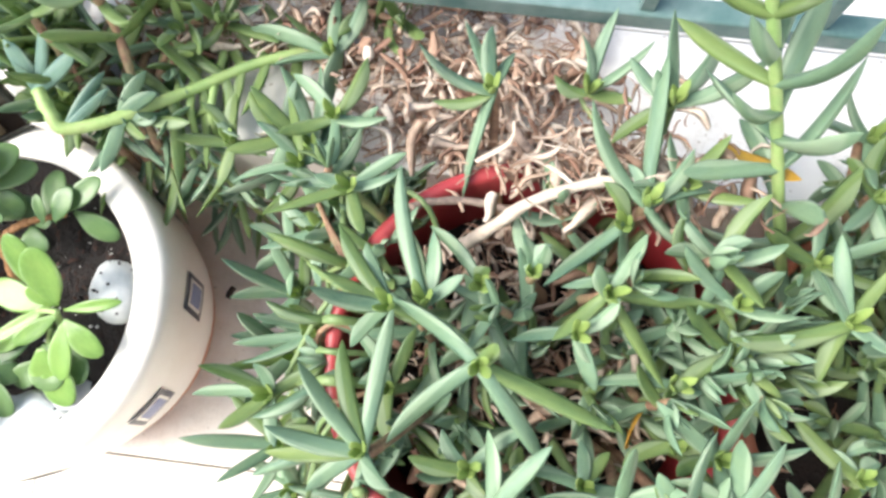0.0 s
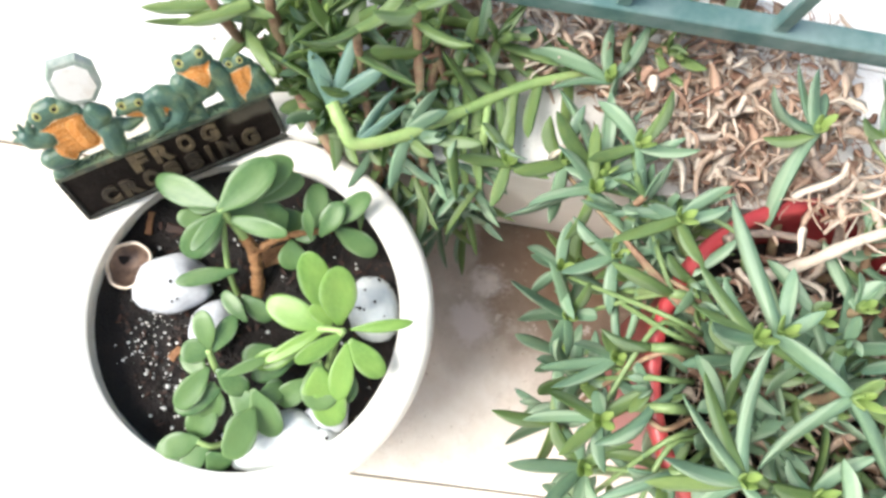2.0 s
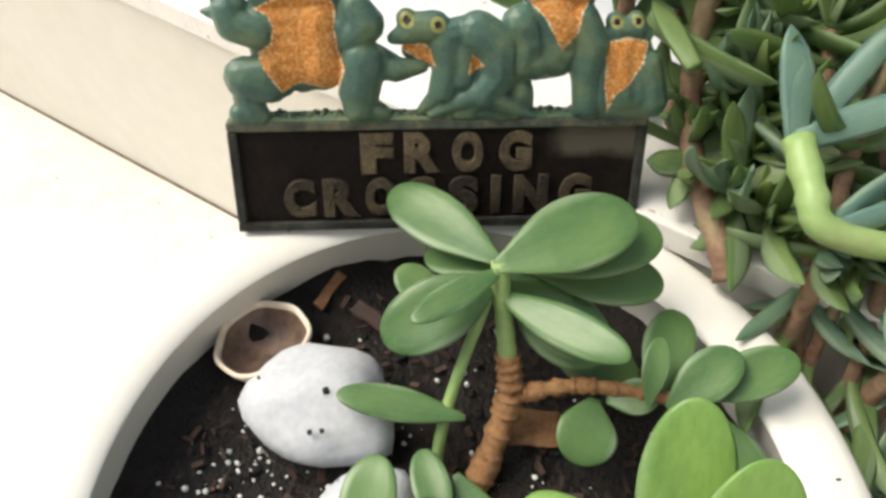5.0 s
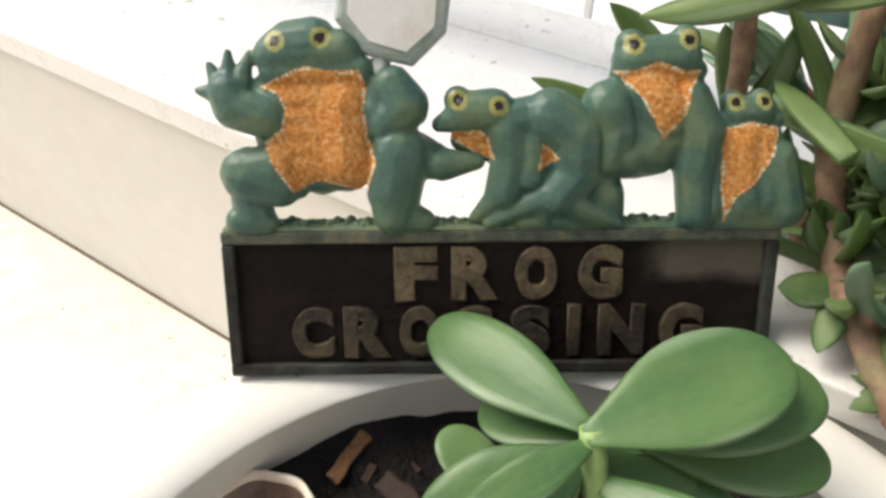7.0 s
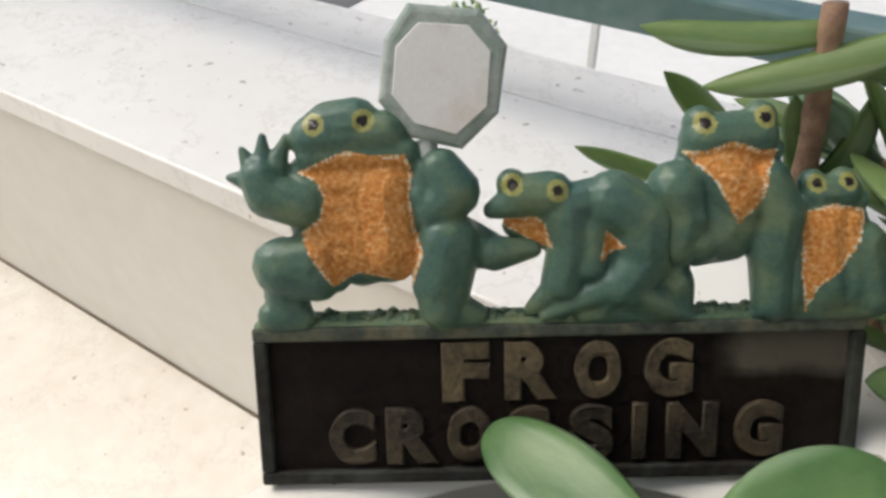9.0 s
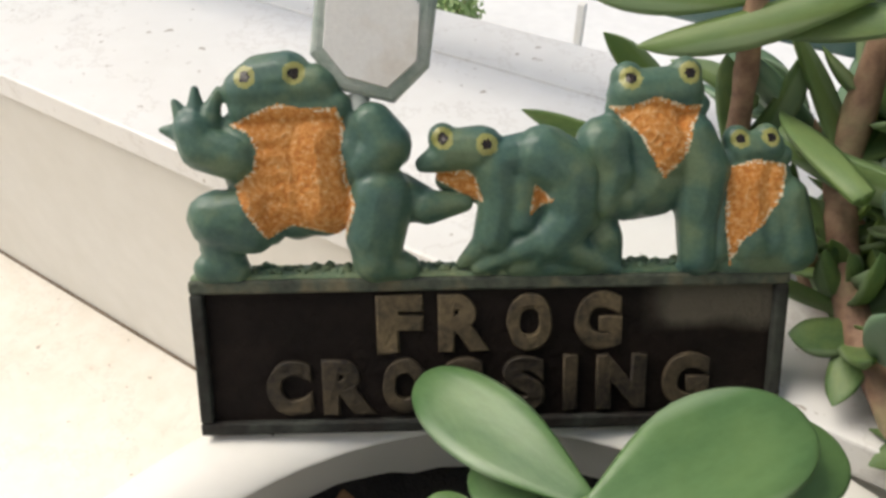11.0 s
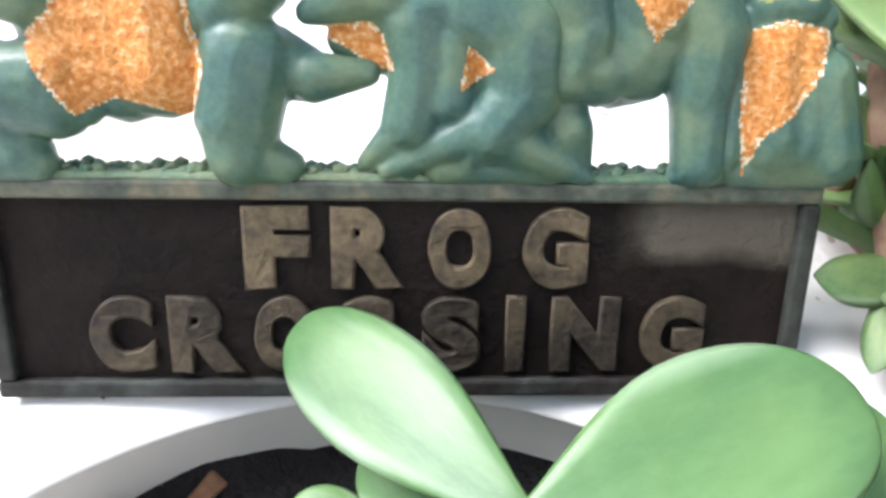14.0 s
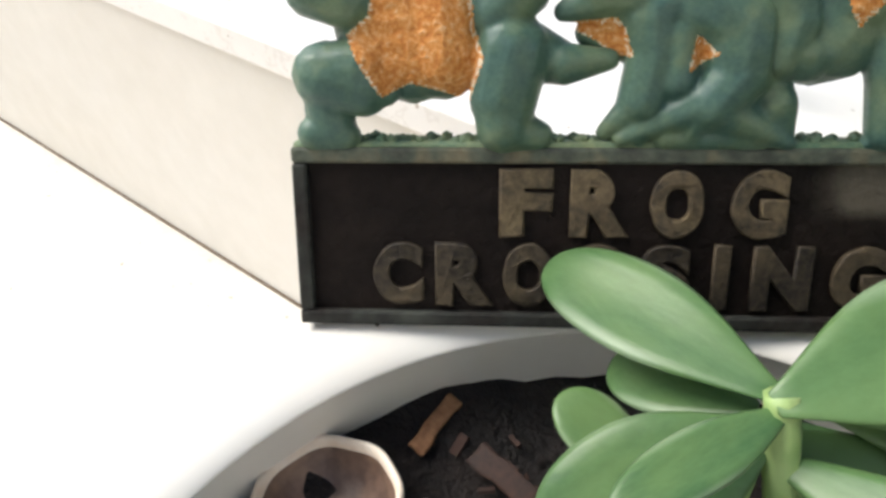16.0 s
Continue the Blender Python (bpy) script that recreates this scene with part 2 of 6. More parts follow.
INK = two_scale("dark_blue_glaze", [(0.3, (0.025, 0.028, 0.045)), (0.7, (0.04, 0.045, 0.07))], [(0.4, (0.03, 0.03, 0.05)), (0.7, (0.05, 0.055, 0.08))], 400, 90, 0.3, relief=0.05)
BLUE = two_scale("blue_glaze", [(0.3, (0.13, 0.17, 0.34)), (0.7, (0.20, 0.25, 0.44))], [(0.4, (0.15, 0.19, 0.36)), (0.7, (0.25, 0.30, 0.48))], 400, 90, 0.3, relief=0.05)
WALL = two_scale("off_white_plaster", [(0.3, (0.72, 0.70, 0.64)), (0.7, (0.80, 0.78, 0.73))], [(0.4, (0.70, 0.67, 0.60)), (0.7, (0.80, 0.79, 0.75))], 60, 3, 0.8, relief=0.1)


def marble(name, stain_shade):
    m, nt, b = material(name, 0.32)
    pos = nt.nodes.new("ShaderNodeNewGeometry").outputs["Position"]
    large = noise_node(nt, 4.0, 5.0, 0.6, pos)
    fine = noise_node(nt, 60.0, 6.0, 0.7, pos)
    col = mix(nt, 0.45, ramp(nt, large.outputs[0], [(0.35, (0.62, 0.55, 0.46)), (0.6, (0.76, 0.72, 0.65))]), ramp(nt, fine.outputs[0], [(0.35, (0.66, 0.60, 0.51)), (0.65, (0.79, 0.76, 0.70))]))
    vein = noise_node(nt, 9.0, 6.0, 0.75, pos)
    col = mix(nt, ramp(nt, vein.outputs[0], [(0.485, (0, 0, 0)), (0.5, (0.18, 0.18, 0.18)), (0.515, (0, 0, 0))]), col, (0.42, 0.36, 0.30))
    speck = noise_node(nt, 170.0, 2.0, 0.5, pos)
    col = mix(nt, ramp(nt, speck.outputs[0], [(0.70, (0, 0, 0)), (0.74, (0.7, 0.7, 0.7))]), col, (0.30, 0.24, 0.18))
    if stain_shade:
        # rusty water stain, ragged in outline, with the plants' shade painted into its brown
        vm = nt.nodes.new("ShaderNodeVectorMath")
        vm.operation = "DISTANCE"
        vm.inputs[1].default_value = (0.247, 0.095, 0.0)
        nt.links.new(pos, vm.inputs[0])
        ad = nt.nodes.new("ShaderNodeMath")
        ad.operation = "MULTIPLY_ADD"
        ad.inputs[1].default_value = 0.11
        nt.links.new(noise_node(nt, 16.0, 5.0, 0.65, pos).outputs[0], ad.inputs[0])
        nt.links.new(vm.outputs["Value"], ad.inputs[2])
        col = mix(nt, ramp(nt, ad.outputs[0], [(0.09, (0.95, 0.95, 0.95)), (0.135, (0.82, 0.82, 0.82)), (0.155, (0.45, 0.45, 0.45)), (0.21, (0, 0, 0))]), col, (0.12, 0.066, 0.034))
        lime = noise_node(nt, 48.0, 5.0, 0.7, pos)
        near = mix(nt, 1.0, ramp(nt, ad.outputs[0], [(0.09, (0, 0, 0)), (0.12, (1, 1, 1)), (0.17, (1, 1, 1)), (0.21, (0, 0, 0))]), ramp(nt, lime.outputs[0], [(0.60, (0, 0, 0)), (0.67, (0.7, 0.7, 0.7))]), "MULTIPLY")
        col = mix(nt, near, col, (0.62, 0.57, 0.52))
        for place, size in (((0.1732, 0.0648, 0.0), 0.020), ((0.1620, 0.0241, 0.0), 0.026)):
            far = nt.nodes.new("ShaderNodeVectorMath")
            far.operation = "DISTANCE"
            far.inputs[1].default_value = place
            nt.links.new(pos, far.inputs[0])
            rag = nt.nodes.new("ShaderNodeMath")
            rag.operation = "MULTIPLY_ADD"
            rag.inputs[1].default_value = 0.05
            nt.links.new(lime.outputs[0], rag.inputs[0])
            nt.links.new(far.outputs["Value"], rag.inputs[2])
            col = mix(nt, ramp(nt, rag.outputs[0], [(size + 0.012, (0.75, 0.75, 0.75)), (size + 0.022, (0, 0, 0))]), col, (0.70, 0.66, 0.64))
    nt.links.new(col, b.inputs["Base Color"])
    nt.links.new(ramp(nt, fine.outputs[0], [(0.3, (0.25, 0.25, 0.25)), (0.7, (0.5, 0.5, 0.5))]), b.inputs["Roughness"])
    bump(nt, b, fine.outputs[0], 0.1, 0.001)
    return m


MARBLE = marble("cream_marble", True)
COPING = marble("cream_coping", False)
for el, tone in zip([e for n in COPING.node_tree.nodes if n.bl_idname == "ShaderNodeValToRGB" for e in n.color_ramp.elements][:4], ((0.80, 0.78, 0.74), (0.87, 0.86, 0.84), (0.81, 0.79, 0.76), (0.88, 0.87, 0.85))):
    el.color = (*tone, 1)
JOINT = two_scale("dark_joint", [(0.3, (0.10, 0.075, 0.055)), (0.7, (0.22, 0.17, 0.12))], [(0.4, (0.12, 0.09, 0.06)), (0.7, (0.25, 0.2, 0.15))], 300, 30, 0.9)
PAVING = two_scale("pale_concrete", [(0.3, (0.70, 0.70, 0.68)), (0.7, (0.80, 0.80, 0.78))], [(0.4, (0.70, 0.70, 0.69)), (0.7, (0.80, 0.80, 0.78))], 6, 0.5, 0.8)
ASPHALT = two_scale("grey_asphalt", [(0.3, (0.13, 0.13, 0.135)), (0.7, (0.18, 0.18, 0.185))], [(0.4, (0.13, 0.13, 0.14)), (0.7, (0.20, 0.20, 0.20))], 12, 0.6, 0.85)


# ---- mesh helpers ----
def part(name, bm, mat, parent=None, label="", smooth=True):
    me = bpy.data.meshes.new(name)
    bm.normal_update()
    bm.to_mesh(me)
    bm.free()
    for m in mat if isinstance(mat, (list, tuple)) else [mat]:
        me.materials.append(m)
    if smooth:
        me.polygons.foreach_set("use_smooth", [True] * len(me.polygons))
    ob = new(name, me)
    ob.parent = parent
    return tagged(ob, label)


def holder(name, label, category, m=None, group="", kind=""):
    ob = new(name)
    ob.empty_display_size = 0.02
    if m is not None:
        ob.matrix_world = m
    return tagged(ob, label, category, group, kind)


def box(bm, x0, x1, y0, y1, z0, z1, bevel=0.0, seg=2):
    m = Matrix.LocRotScale(((x0 + x1) / 2, (y0 + y1) / 2, (z0 + z1) / 2), None, (x1 - x0, y1 - y0, z1 - z0))
    vs = bmesh.ops.create_cube(bm, size=1.0, matrix=m)["verts"]
    if bevel:
        es = list({e for v in vs for e in v.link_edges})
        bmesh.ops.bevel(bm, geom=es, offset=bevel, segments=seg, profile=0.5, affect="EDGES")
    return bm


def lathe(bm, profile, steps=96, wobble=0.0):
    rings = []
    for r, z in profile:
        ring = []
        for i in range(steps):
            a = 2 * math.pi * i / steps
            k = 1 + wobble * math.sin(3 * a + 1.0) + wobble * 0.6 * math.sin(7 * a)
            ring.append(bm.verts.new((r * k * math.cos(a), r * k * math.sin(a), z)))
        rings.append(ring)
    for a, b in zip(rings, rings[1:]):
        for i in range(steps):
            bm.faces.new((a[i], a[(i + 1) % steps], b[(i + 1) % steps], b[i]))
    return rings


def smooth_path(points, n):
    """Points along a Catmull-Rom curve through the given ones."""
    p = [Vector(q) for q in points]
    p = [2 * p[0] - p[1], *p, 2 * p[-1] - p[-2]]
    out = []
    spans = len(p) - 3
    for i in range(n + 1):
        s = min(i / n * spans, spans - 1e-6)
        k = int(s)
        u = s - k
        a, b, c, d = p[k : k + 4]
        out.append(0.5 * ((2 * b) + (c - a) * u + (2 * a - 5 * b + 4 * c - d) * u * u + (3 * b - a - 3 * c + d) * u ** 3))
    return out


def tube(bm, pts, r0, r1, sides=7, knots=0.0, rnd=None):
    """A tapered tube along points, a little uneven where knots is set."""
    prev, side = None, Vector((0.3, 0.9, 0.2))
    n = len(pts) - 1
    for i, p in enumerate(pts):
        t = (pts[min(i + 1, n)] - pts[max(i - 1, 0)]).normalized()
        side = (side - t * side.dot(t)).normalized()
        up = t.cross(side)
        r = r0 + (r1 - r0) * i / n
        if knots:
            r *= 1 + knots * ((i % 3 == 0) - 0.3) + knots * 0.5 * (rnd or random).uniform(-1, 1)
        ring = [bm.verts.new(p + r * (math.cos(2 * math.pi * k / sides) * side + math.sin(2 * math.pi * k / sides) * up)) for k in range(sides)]
        if prev:
            for k in range(sides):
                bm.faces.new((prev[k], prev[(k + 1) % sides], ring[(k + 1) % sides], ring[k]))
        else:
            bm.faces.new(list(reversed(ring)))
        prev = ring
    bm.faces.new(prev)


def pebble(bm, size, rnd, rough=0.12, sub=3):
    bmesh.ops.create_icosphere(bm, subdivisions=sub, radius=1.0)
    off = Vector((rnd.uniform(0, 50), rnd.uniform(0, 50), rnd.uniform(0, 50)))
    for v in bm.verts:
        k = 1 + rough * noise.noise(v.co * 1.3 + off) * 2 + 0.3 * rough * noise.noise(v.co * 4 + off)
        v.co = Vector((v.co.x * size[0], v.co.y * size[1], v.co.z * size[2])) * k
    return bm


# ---- leaves: unit length along x, upper side z ----
def leaf_mesh(name, mat, profile, thick, bend, fold, seg, ring, twist=0.0, sway=0.0, keel=0.0):
    """profile(u): half width for a leaf of unit length and unit width; bend curls the tip up, fold hollows the upper side."""
    verts, faces = [], []
    for i in range(seg + 1):
        u = 1 - (1 - i / seg) ** 1.7
        w = max(profile(u), 0.004)
        h = thick * max(min(1.0, w * 2.4), 0.06)
        cz, cy = bend * u * u - 0.35 * bend * u, sway * math.sin(u * 2.6)
        tw = twist * u
        for k in range(ring):
            a = 2 * math.pi * k / ring
            y, z = w * math.cos(a), h * math.sin(a) * (0.8 if math.sin(a) > 0 else 1.0 + keel * (1 - abs(math.cos(a))))
            z += fold * (abs(y) / 0.5) ** 1.5
            y, z = y * math.cos(tw) - z * math.sin(tw), y * math.sin(tw) + z * math.cos(tw)
            verts.append((u, cy + y, cz + z))
    for i in range(seg):
        for k in range(ring):
            a, b = i * ring + k, i * ring + (k + 1) % ring
            faces.append((a, b, b + ring, a + ring))
    faces.append(tuple(range(ring - 1, -1, -1)))
    faces.append(tuple(seg * ring + k for k in range(ring)))
    me = bpy.data.meshes.new(name)
    me.from_pydata(verts, [], faces)
    me.materials.append(mat)
    me.polygons.foreach_set("use_smooth", [True] * len(me.polygons))
    return me


def obovate(u):
    """A rounded spoon: a narrow foot that widens to a broad, nearly round end."""
    if u >= 0.56:
        return 0.5 * math.sqrt(max(0.0, 1 - ((u - 0.56) / 0.44) ** 2.1))
    return 0.085 + 0.415 * math.sin(u / 0.56 * math.pi / 2) ** 1.15


def lance(u):
    """Nearly parallel sides that close in a short blunt tip."""
    return 0.44 * (1 - max(0, (u - 0.36) / 0.64) ** 3.6) * (0.70 + 0.30 * min(1, u * 2.6)) + 0.02 if u < 1 else 0.03


LR = random.Random(5)
JADE_LEAVES = [leaf_mesh("leaf", JADE, obovate, 0.10, b, f, 18, 14, t, s) for b, f, t, s in ((0.10, 0.08, 0.1, 0.0), (-0.08, 0.10, -0.15, 0.03), (0.2, 0.06, 0.2, -0.03), (0.02, 0.12, 0.0, 0.02))]
JADE_BRIGHT = [leaf_mesh("leaf", JADE_NEW, obovate, 0.10, b, f, 18, 14, t, s) for b, f, t, s in ((0.08, 0.10, 0.1, 0.0), (0.16, 0.08, -0.1, 0.02), (-0.06, 0.1, 0.1, -0.02))]
ICE_LEAVES = [leaf_mesh("leaf", ICE, lance, 0.10, LR.uniform(-0.35, 1.25), 0.05, 12, 8, LR.uniform(-0.6, 0.6), LR.uniform(-0.6, 0.6), 0.9) for _ in range(24)]
SUN_LEAVES = [leaf_mesh("leaf", ICE_SUN, lance, 0.10, LR.uniform(-0.2, 1.3), 0.05, 12, 8, LR.uniform(-0.5, 0.5), LR.uniform(-0.6, 0.6), 0.9) for _ in range(16)]
BLUE_LEAVES = [leaf_mesh("leaf", ICE_BLUE, lance, 0.11, LR.uniform(0.1, 0.9), 0.05, 10, 8, LR.uniform(-0.3, 0.3), LR.uniform(-0.3, 0.3), 0.8) for _ in range(6)]
YOUNG_LEAVES = [leaf_mesh("leaf", NODE_LEAF, lance, 0.12, LR.uniform(0.0, 0.6), 0.05, 8, 8, 0.0, LR.uniform(-0.2, 0.2), 0.6) for _ in range(4)]
YELLOW_LEAVES = [leaf_mesh("dead_leaf", YELLOW, lance, 0.02, b, 0.10, 10, 10, t, 0.1) for b, t in ((0.6, 0.5), (0.4, -0.6), (0.75, 0.2))]


def leaf(meshes, parent, base, tip, width, rnd, up=(0, 0, 1), name="leaf"):
    base, tip = Vector(base), Vector(tip)
    x = tip - base
    size = x.length
    x = x / size
    z = Vector(up) - x * Vector(up).dot(x)
    if z.length < 0.05:
        z = Vector((0.2, -1, 0.1)) - x * Vector((0.2, -1, 0.1)).dot(x)
    z.normalize()
    y = z.cross(x)
    pick = SUN_LEAVES if meshes is ICE_LEAVES and rnd.random() < 0.25 else meshes
    ob = new(name, pick[rnd.randrange(len(pick))])
    ob.parent = parent
    m = Matrix((x, y, z)).transposed().to_4x4()
    m.translation = base
    ob.matrix_basis = m @ Matrix.Diagonal((size, width, 0.5 * size if width < 0.3 * size else width * 1.15, 1))
    return ob


# ---- setting ----
PY, TOPZ = 0.135, 0.16      # parapet: inner face and top
TURNED = pose(0, 0.1252, 0, 0, 0, -1.52) @ Matrix.Translation((0, -0.135, 0))      # the parapet runs a little askew to the pot
FAR = 0.295
RAIL_Y, RAIL_Z = 0.236, 0.219


def slab(name, x0, x1, y0, y1, z0, z1, mat, parent, bevel=0.0012):
    return part(name, box(bmesh.new(), x0, x1, y0, y1, z0, z1, bevel), mat, parent, smooth=False)


floor = part("floor", box(bmesh.new(), -1.6, 1.9, -1.9, 0.19, -0.12, -0.006), JOINT, smooth=False)
tagged(floor, "cream veined marble ledge with thin dark joints and a rusty stain deepened by painted shade", "floor", kind="structure")
xs = [-1.6, -0.95, -0.03, 0.62, 1.25, 1.9]
ys = [-1.9, -1.45, -1.0, -0.56, -0.117, 0.19]
parapet = part("wall_north", box(bmesh.new(), -1.6, 1.9, PY, FAR, -3.2, TOPZ - 0.013), WALL, smooth=False)
parapet.matrix_world = TURNED
part("joint", box(bmesh.new(), -1.6, 1.9, PY - 0.0019, PY + 0.004, -0.002, 0.0006), JOINT, parapet, "dark dirty joint along the foot of the parapet", smooth=False)
tagged(parapet, "low cream parapet wall with a marble coping along its top", "wall", kind="structure")
wall_south = part("wall_south", box(bmesh.new(), -1.6, 1.9, -2.05, -1.9, -0.12, 2.3), WALL, smooth=False)
tagged(wall_south, "plain off-white plaster wall", "wall", kind="structure")
wall_east = part("wall_east", box(bmesh.new(), 1.9, 2.05, -2.05, 0.1, -0.12, 2.3), WALL, smooth=False)
tagged(wall_east, "plain off-white plaster wall", "wall", kind="structure")
ground = part("ground", box(bmesh.new(), -900, 900, -900, 900, -3.4, -3.2), PAVING, smooth=False)
tagged(ground, "pale sunlit concrete ground below the parapet", "ground", kind="structure")
road = part("road", box(bmesh.new(), -10.5, -6.1, -30, 90, -3.2, -3.19), ASPHALT, smooth=False)
tagged(road, "strip of grey asphalt road far below", "road", kind="structure")


def railing():
    """Green steel grille on the parapet: a box rail, upright square bars and short feet."""
    top = holder("railing", "dark green painted steel railing above the parapet", "railing", TURNED @ pose(0, RAIL_Y, TOPZ))
    part("rail", box(bmesh.new(), -1.6, 1.9, -0.008, 0.008, RAIL_Z - TOPZ - 0.008, RAIL_Z - TOPZ + 0.008, 0.0015), GREEN_METAL, top, smooth=False)
    part("upper_rail", box(bmesh.new(), -1.6, 1.9, -0.011, 0.011, 0.9, 0.916, 0.0015), GREEN_METAL, top, smooth=False)
    x = 0.212 - 16 * 0.1035
    while x < 1.85:
        part("bar", box(bmesh.new(), x - 0.005, x + 0.005, -0.005, 0.005, RAIL_Z - TOPZ + 0.008, 0.9, 0.001, 1), GREEN_METAL, top, smooth=False)
        x += 0.1035
    for x in (-1.5, -0.62, 0.9, 1.8):
        part("foot", box(bmesh.new(), x - 0.009, x + 0.009, -0.009, 0.009, 0.0, RAIL_Z - TOPZ - 0.008, 0.001, 1), GREEN_METAL, top, smooth=False)


railing()

# ---- the white pot ----
SOIL_Z = 0.124
POT = (-0.005, -0.004, 0.0)


def white_pot():
    pot = holder("flower_pot", "round white glazed ceramic pot with painted blue diamonds", "flower pot", pose(*POT))
    bm = bmesh.new()
    profile = [(0.0000, 0.0040), (0.1013, 0.0040), (0.1074, 0.0060), (0.1135, 0.0200), (0.1205, 0.0500), (0.1254, 0.0850), (0.1274, 0.1150), (0.1283, 0.1340), (0.1284, 0.1430), (0.1271, 0.1492), (0.1241, 0.1525), (0.1195, 0.1538), (0.1135, 0.1536), (0.1084, 0.1526), (0.1056, 0.1513), (0.1043, 0.1503), (0.1040, 0.1499), (0.1040, 0.1495), (0.1042, 0.1490), (0.1051, 0.1460), (0.1078, 0.1280), (0.1054, 0.0900), (0.0000, 0.0850)]
    lathe(bm, profile, 128, 0.0016)
    part("body", bm, GLAZE, pot)
    bm = bmesh.new()
    lathe(bm, [(0.0, 0.0), (0.1, 0.0), (0.1065, 0.001), (0.1105, 0.008), (0.1140, 0.0215), (0.1125, 0.0225)], 96)
    part("foot_ring", bm, CLAY, pot, "bare reddish clay foot")
    for k, a in enumerate((9.8, -30.5, -71, -112, -153, 166, 126, 86, 48)):
        half = 0.0165
        for mat, s, lift, nm in ((INK, half, 0.0006, "diamond"), (GLAZE, half * 0.72, 0.0009, "diamond_gap"), (BLUE, half * 0.56, 0.0012, "diamond_centre")):
            bm = bmesh.new()
            n = 5
            grid = {}
            for i in range(n):
                for j in range(n):
                    u, v = (i / (n - 1) - 0.5) * 2, (j / (n - 1) - 0.5) * 2
                    du, dz = s * (u * 0.92 + v * 0.18), s * 1.25 * (v * 0.95 - u * 0.28)
                    z = 0.096 + dz
                    r = 0.1254 + (z - 0.085) * (0.067 if z > 0.085 else 0.137) + 0.0006 + lift
                    th = radians(a) + du / r
                    grid[i, j] = bm.verts.new((r * math.cos(th), r * math.sin(th), z))
            for i in range(n - 1):
                for j in range(n - 1):
                    bm.faces.new((grid[i, j], grid[i + 1, j], grid[i + 1, j + 1], grid[i, j + 1]))
            part(nm, bm, mat, pot)
    bm = bmesh.new()
    for a, r in ((34, 0.116), (12, 0.119), (4, 0.113), (150, 0.115), (-20, 0.118)):
        bmesh.ops.create_icosphere(bm, subdivisions=1, radius=0.0007, matrix=pose(r * math.cos(radians(a)), r * math.sin(radians(a)), 0.1538, 0, 0, a) @ Matrix.Diagonal((1.5, 0.8, 0.5, 1)))
    tagged(part("speck", bm, DARK_BARK, pot, "dark specks of soil on the rim"), kind="stuff")
    bm = bmesh.new()
    steps = 90
    rnd = random.Random(2)
    c = bm.verts.new((0, 0, SOIL_Z + 0.002))
    prev = None
    for ri in range(1, 26):
        r = 0.1078 * ri / 25
        ring = []
        for i in range(steps):
            a = 2 * math.pi * i / steps
            p = Vector((r * math.cos(a), r * math.sin(a), 0))
            z = SOIL_Z + 0.005 * (r / 0.1078) ** 6 + 0.004 * noise.noise(p * 38) + 0.0022 * noise.noise(p * 130) + 0.0012 * noise.noise(p * 330)
            ring.append(bm.verts.new((p.x, p.y, z)))
        for i in range(steps):
            if prev:
                bm.faces.new((prev[i], ring[i], ring[(i + 1) % steps], prev[(i + 1) % steps]))
            else:
                bm.faces.new((c, ring[i], ring[(i + 1) % steps]))
        prev = ring
    for _ in range(420):
        r, a, size = 0.103 * math.sqrt(rnd.random()), rnd.uniform(0, 6.283), rnd.choice((0.0008, 0.0012, 0.0017, 0.0026))
        p = Vector((r * math.cos(a), r * math.sin(a), 0))
        p.z = SOIL_Z + 0.004 * noise.noise(p * 38) + 0.0022 * noise.noise(p * 130) + 0.3 * size
        bmesh.ops.create_icosphere(bm, subdivisions=1, radius=size, matrix=Matrix.LocRotScale(p, Euler((rnd.random() * 3, rnd.random() * 3, 0)), (1.2, rnd.uniform(0.6, 1), 0.7)))
    soil = part("potting_soil", bm, SOIL)
    soil.location = POT
    tagged(soil, "dark moist potting soil filling the white pot", "soil", kind="stuff")
    bm = bmesh.new()
    for _ in range(560):
        r, a = 0.1005 * math.sqrt(rnd.random()), rnd.uniform(0, 2 * math.pi)
        if rnd.random() < 0.6:
            a, r = rnd.gauss(3.6, 0.5), rnd.gauss(0.078, 0.016)
        if r > 0.101:
            continue
        s = rnd.choice((0.0003, 0.0004, 0.0005, 0.0007, 0.0010, 0.0016)) * rnd.uniform(0.7, 1.2)
        p = Vector((r * math.cos(a), r * math.sin(a), 0))
        p.z = SOIL_Z + 0.004 * noise.noise(p * 38) + 0.0022 * noise.noise(p * 130) + 0.4 * s + 0.0004
        bmesh.ops.create_icosphere(bm, subdivisions=1, radius=s, matrix=Matrix.LocRotScale(p, Euler((rnd.random() * 3, rnd.random() * 3, 0)), (1, rnd.uniform(0.6, 1), 0.8)))
    grit = part("perlite_grit", bm, PERLITE, smooth=False)
    grit.location = POT
    tagged(grit, "scattered white perlite grains on the dark soil", "perlite", kind="stuff")
    bm = bmesh.new()
    for _ in range(520):
        r, a = 0.1005 * math.sqrt(rnd.random()), rnd.uniform(0, 2 * math.pi)
        s = rnd.uniform(0.0012, 0.0055)
        m = pose(r * math.cos(a), r * math.sin(a), SOIL_Z + 0.003, rnd.uniform(-25, 25), rnd.uniform(-25, 25), rnd.uniform(0, 360))
        bmesh.ops.create_cube(bm, size=1, matrix=m @ Matrix.Diagonal((s, s * rnd.uniform(0.2, 0.5), 0.0009, 1)))
    tagged(part("bark_mulch", bm, DARK_BARK, smooth=False), "small dark brown bark crumbs on the soil", "bark", kind="stuff")


white_pot()


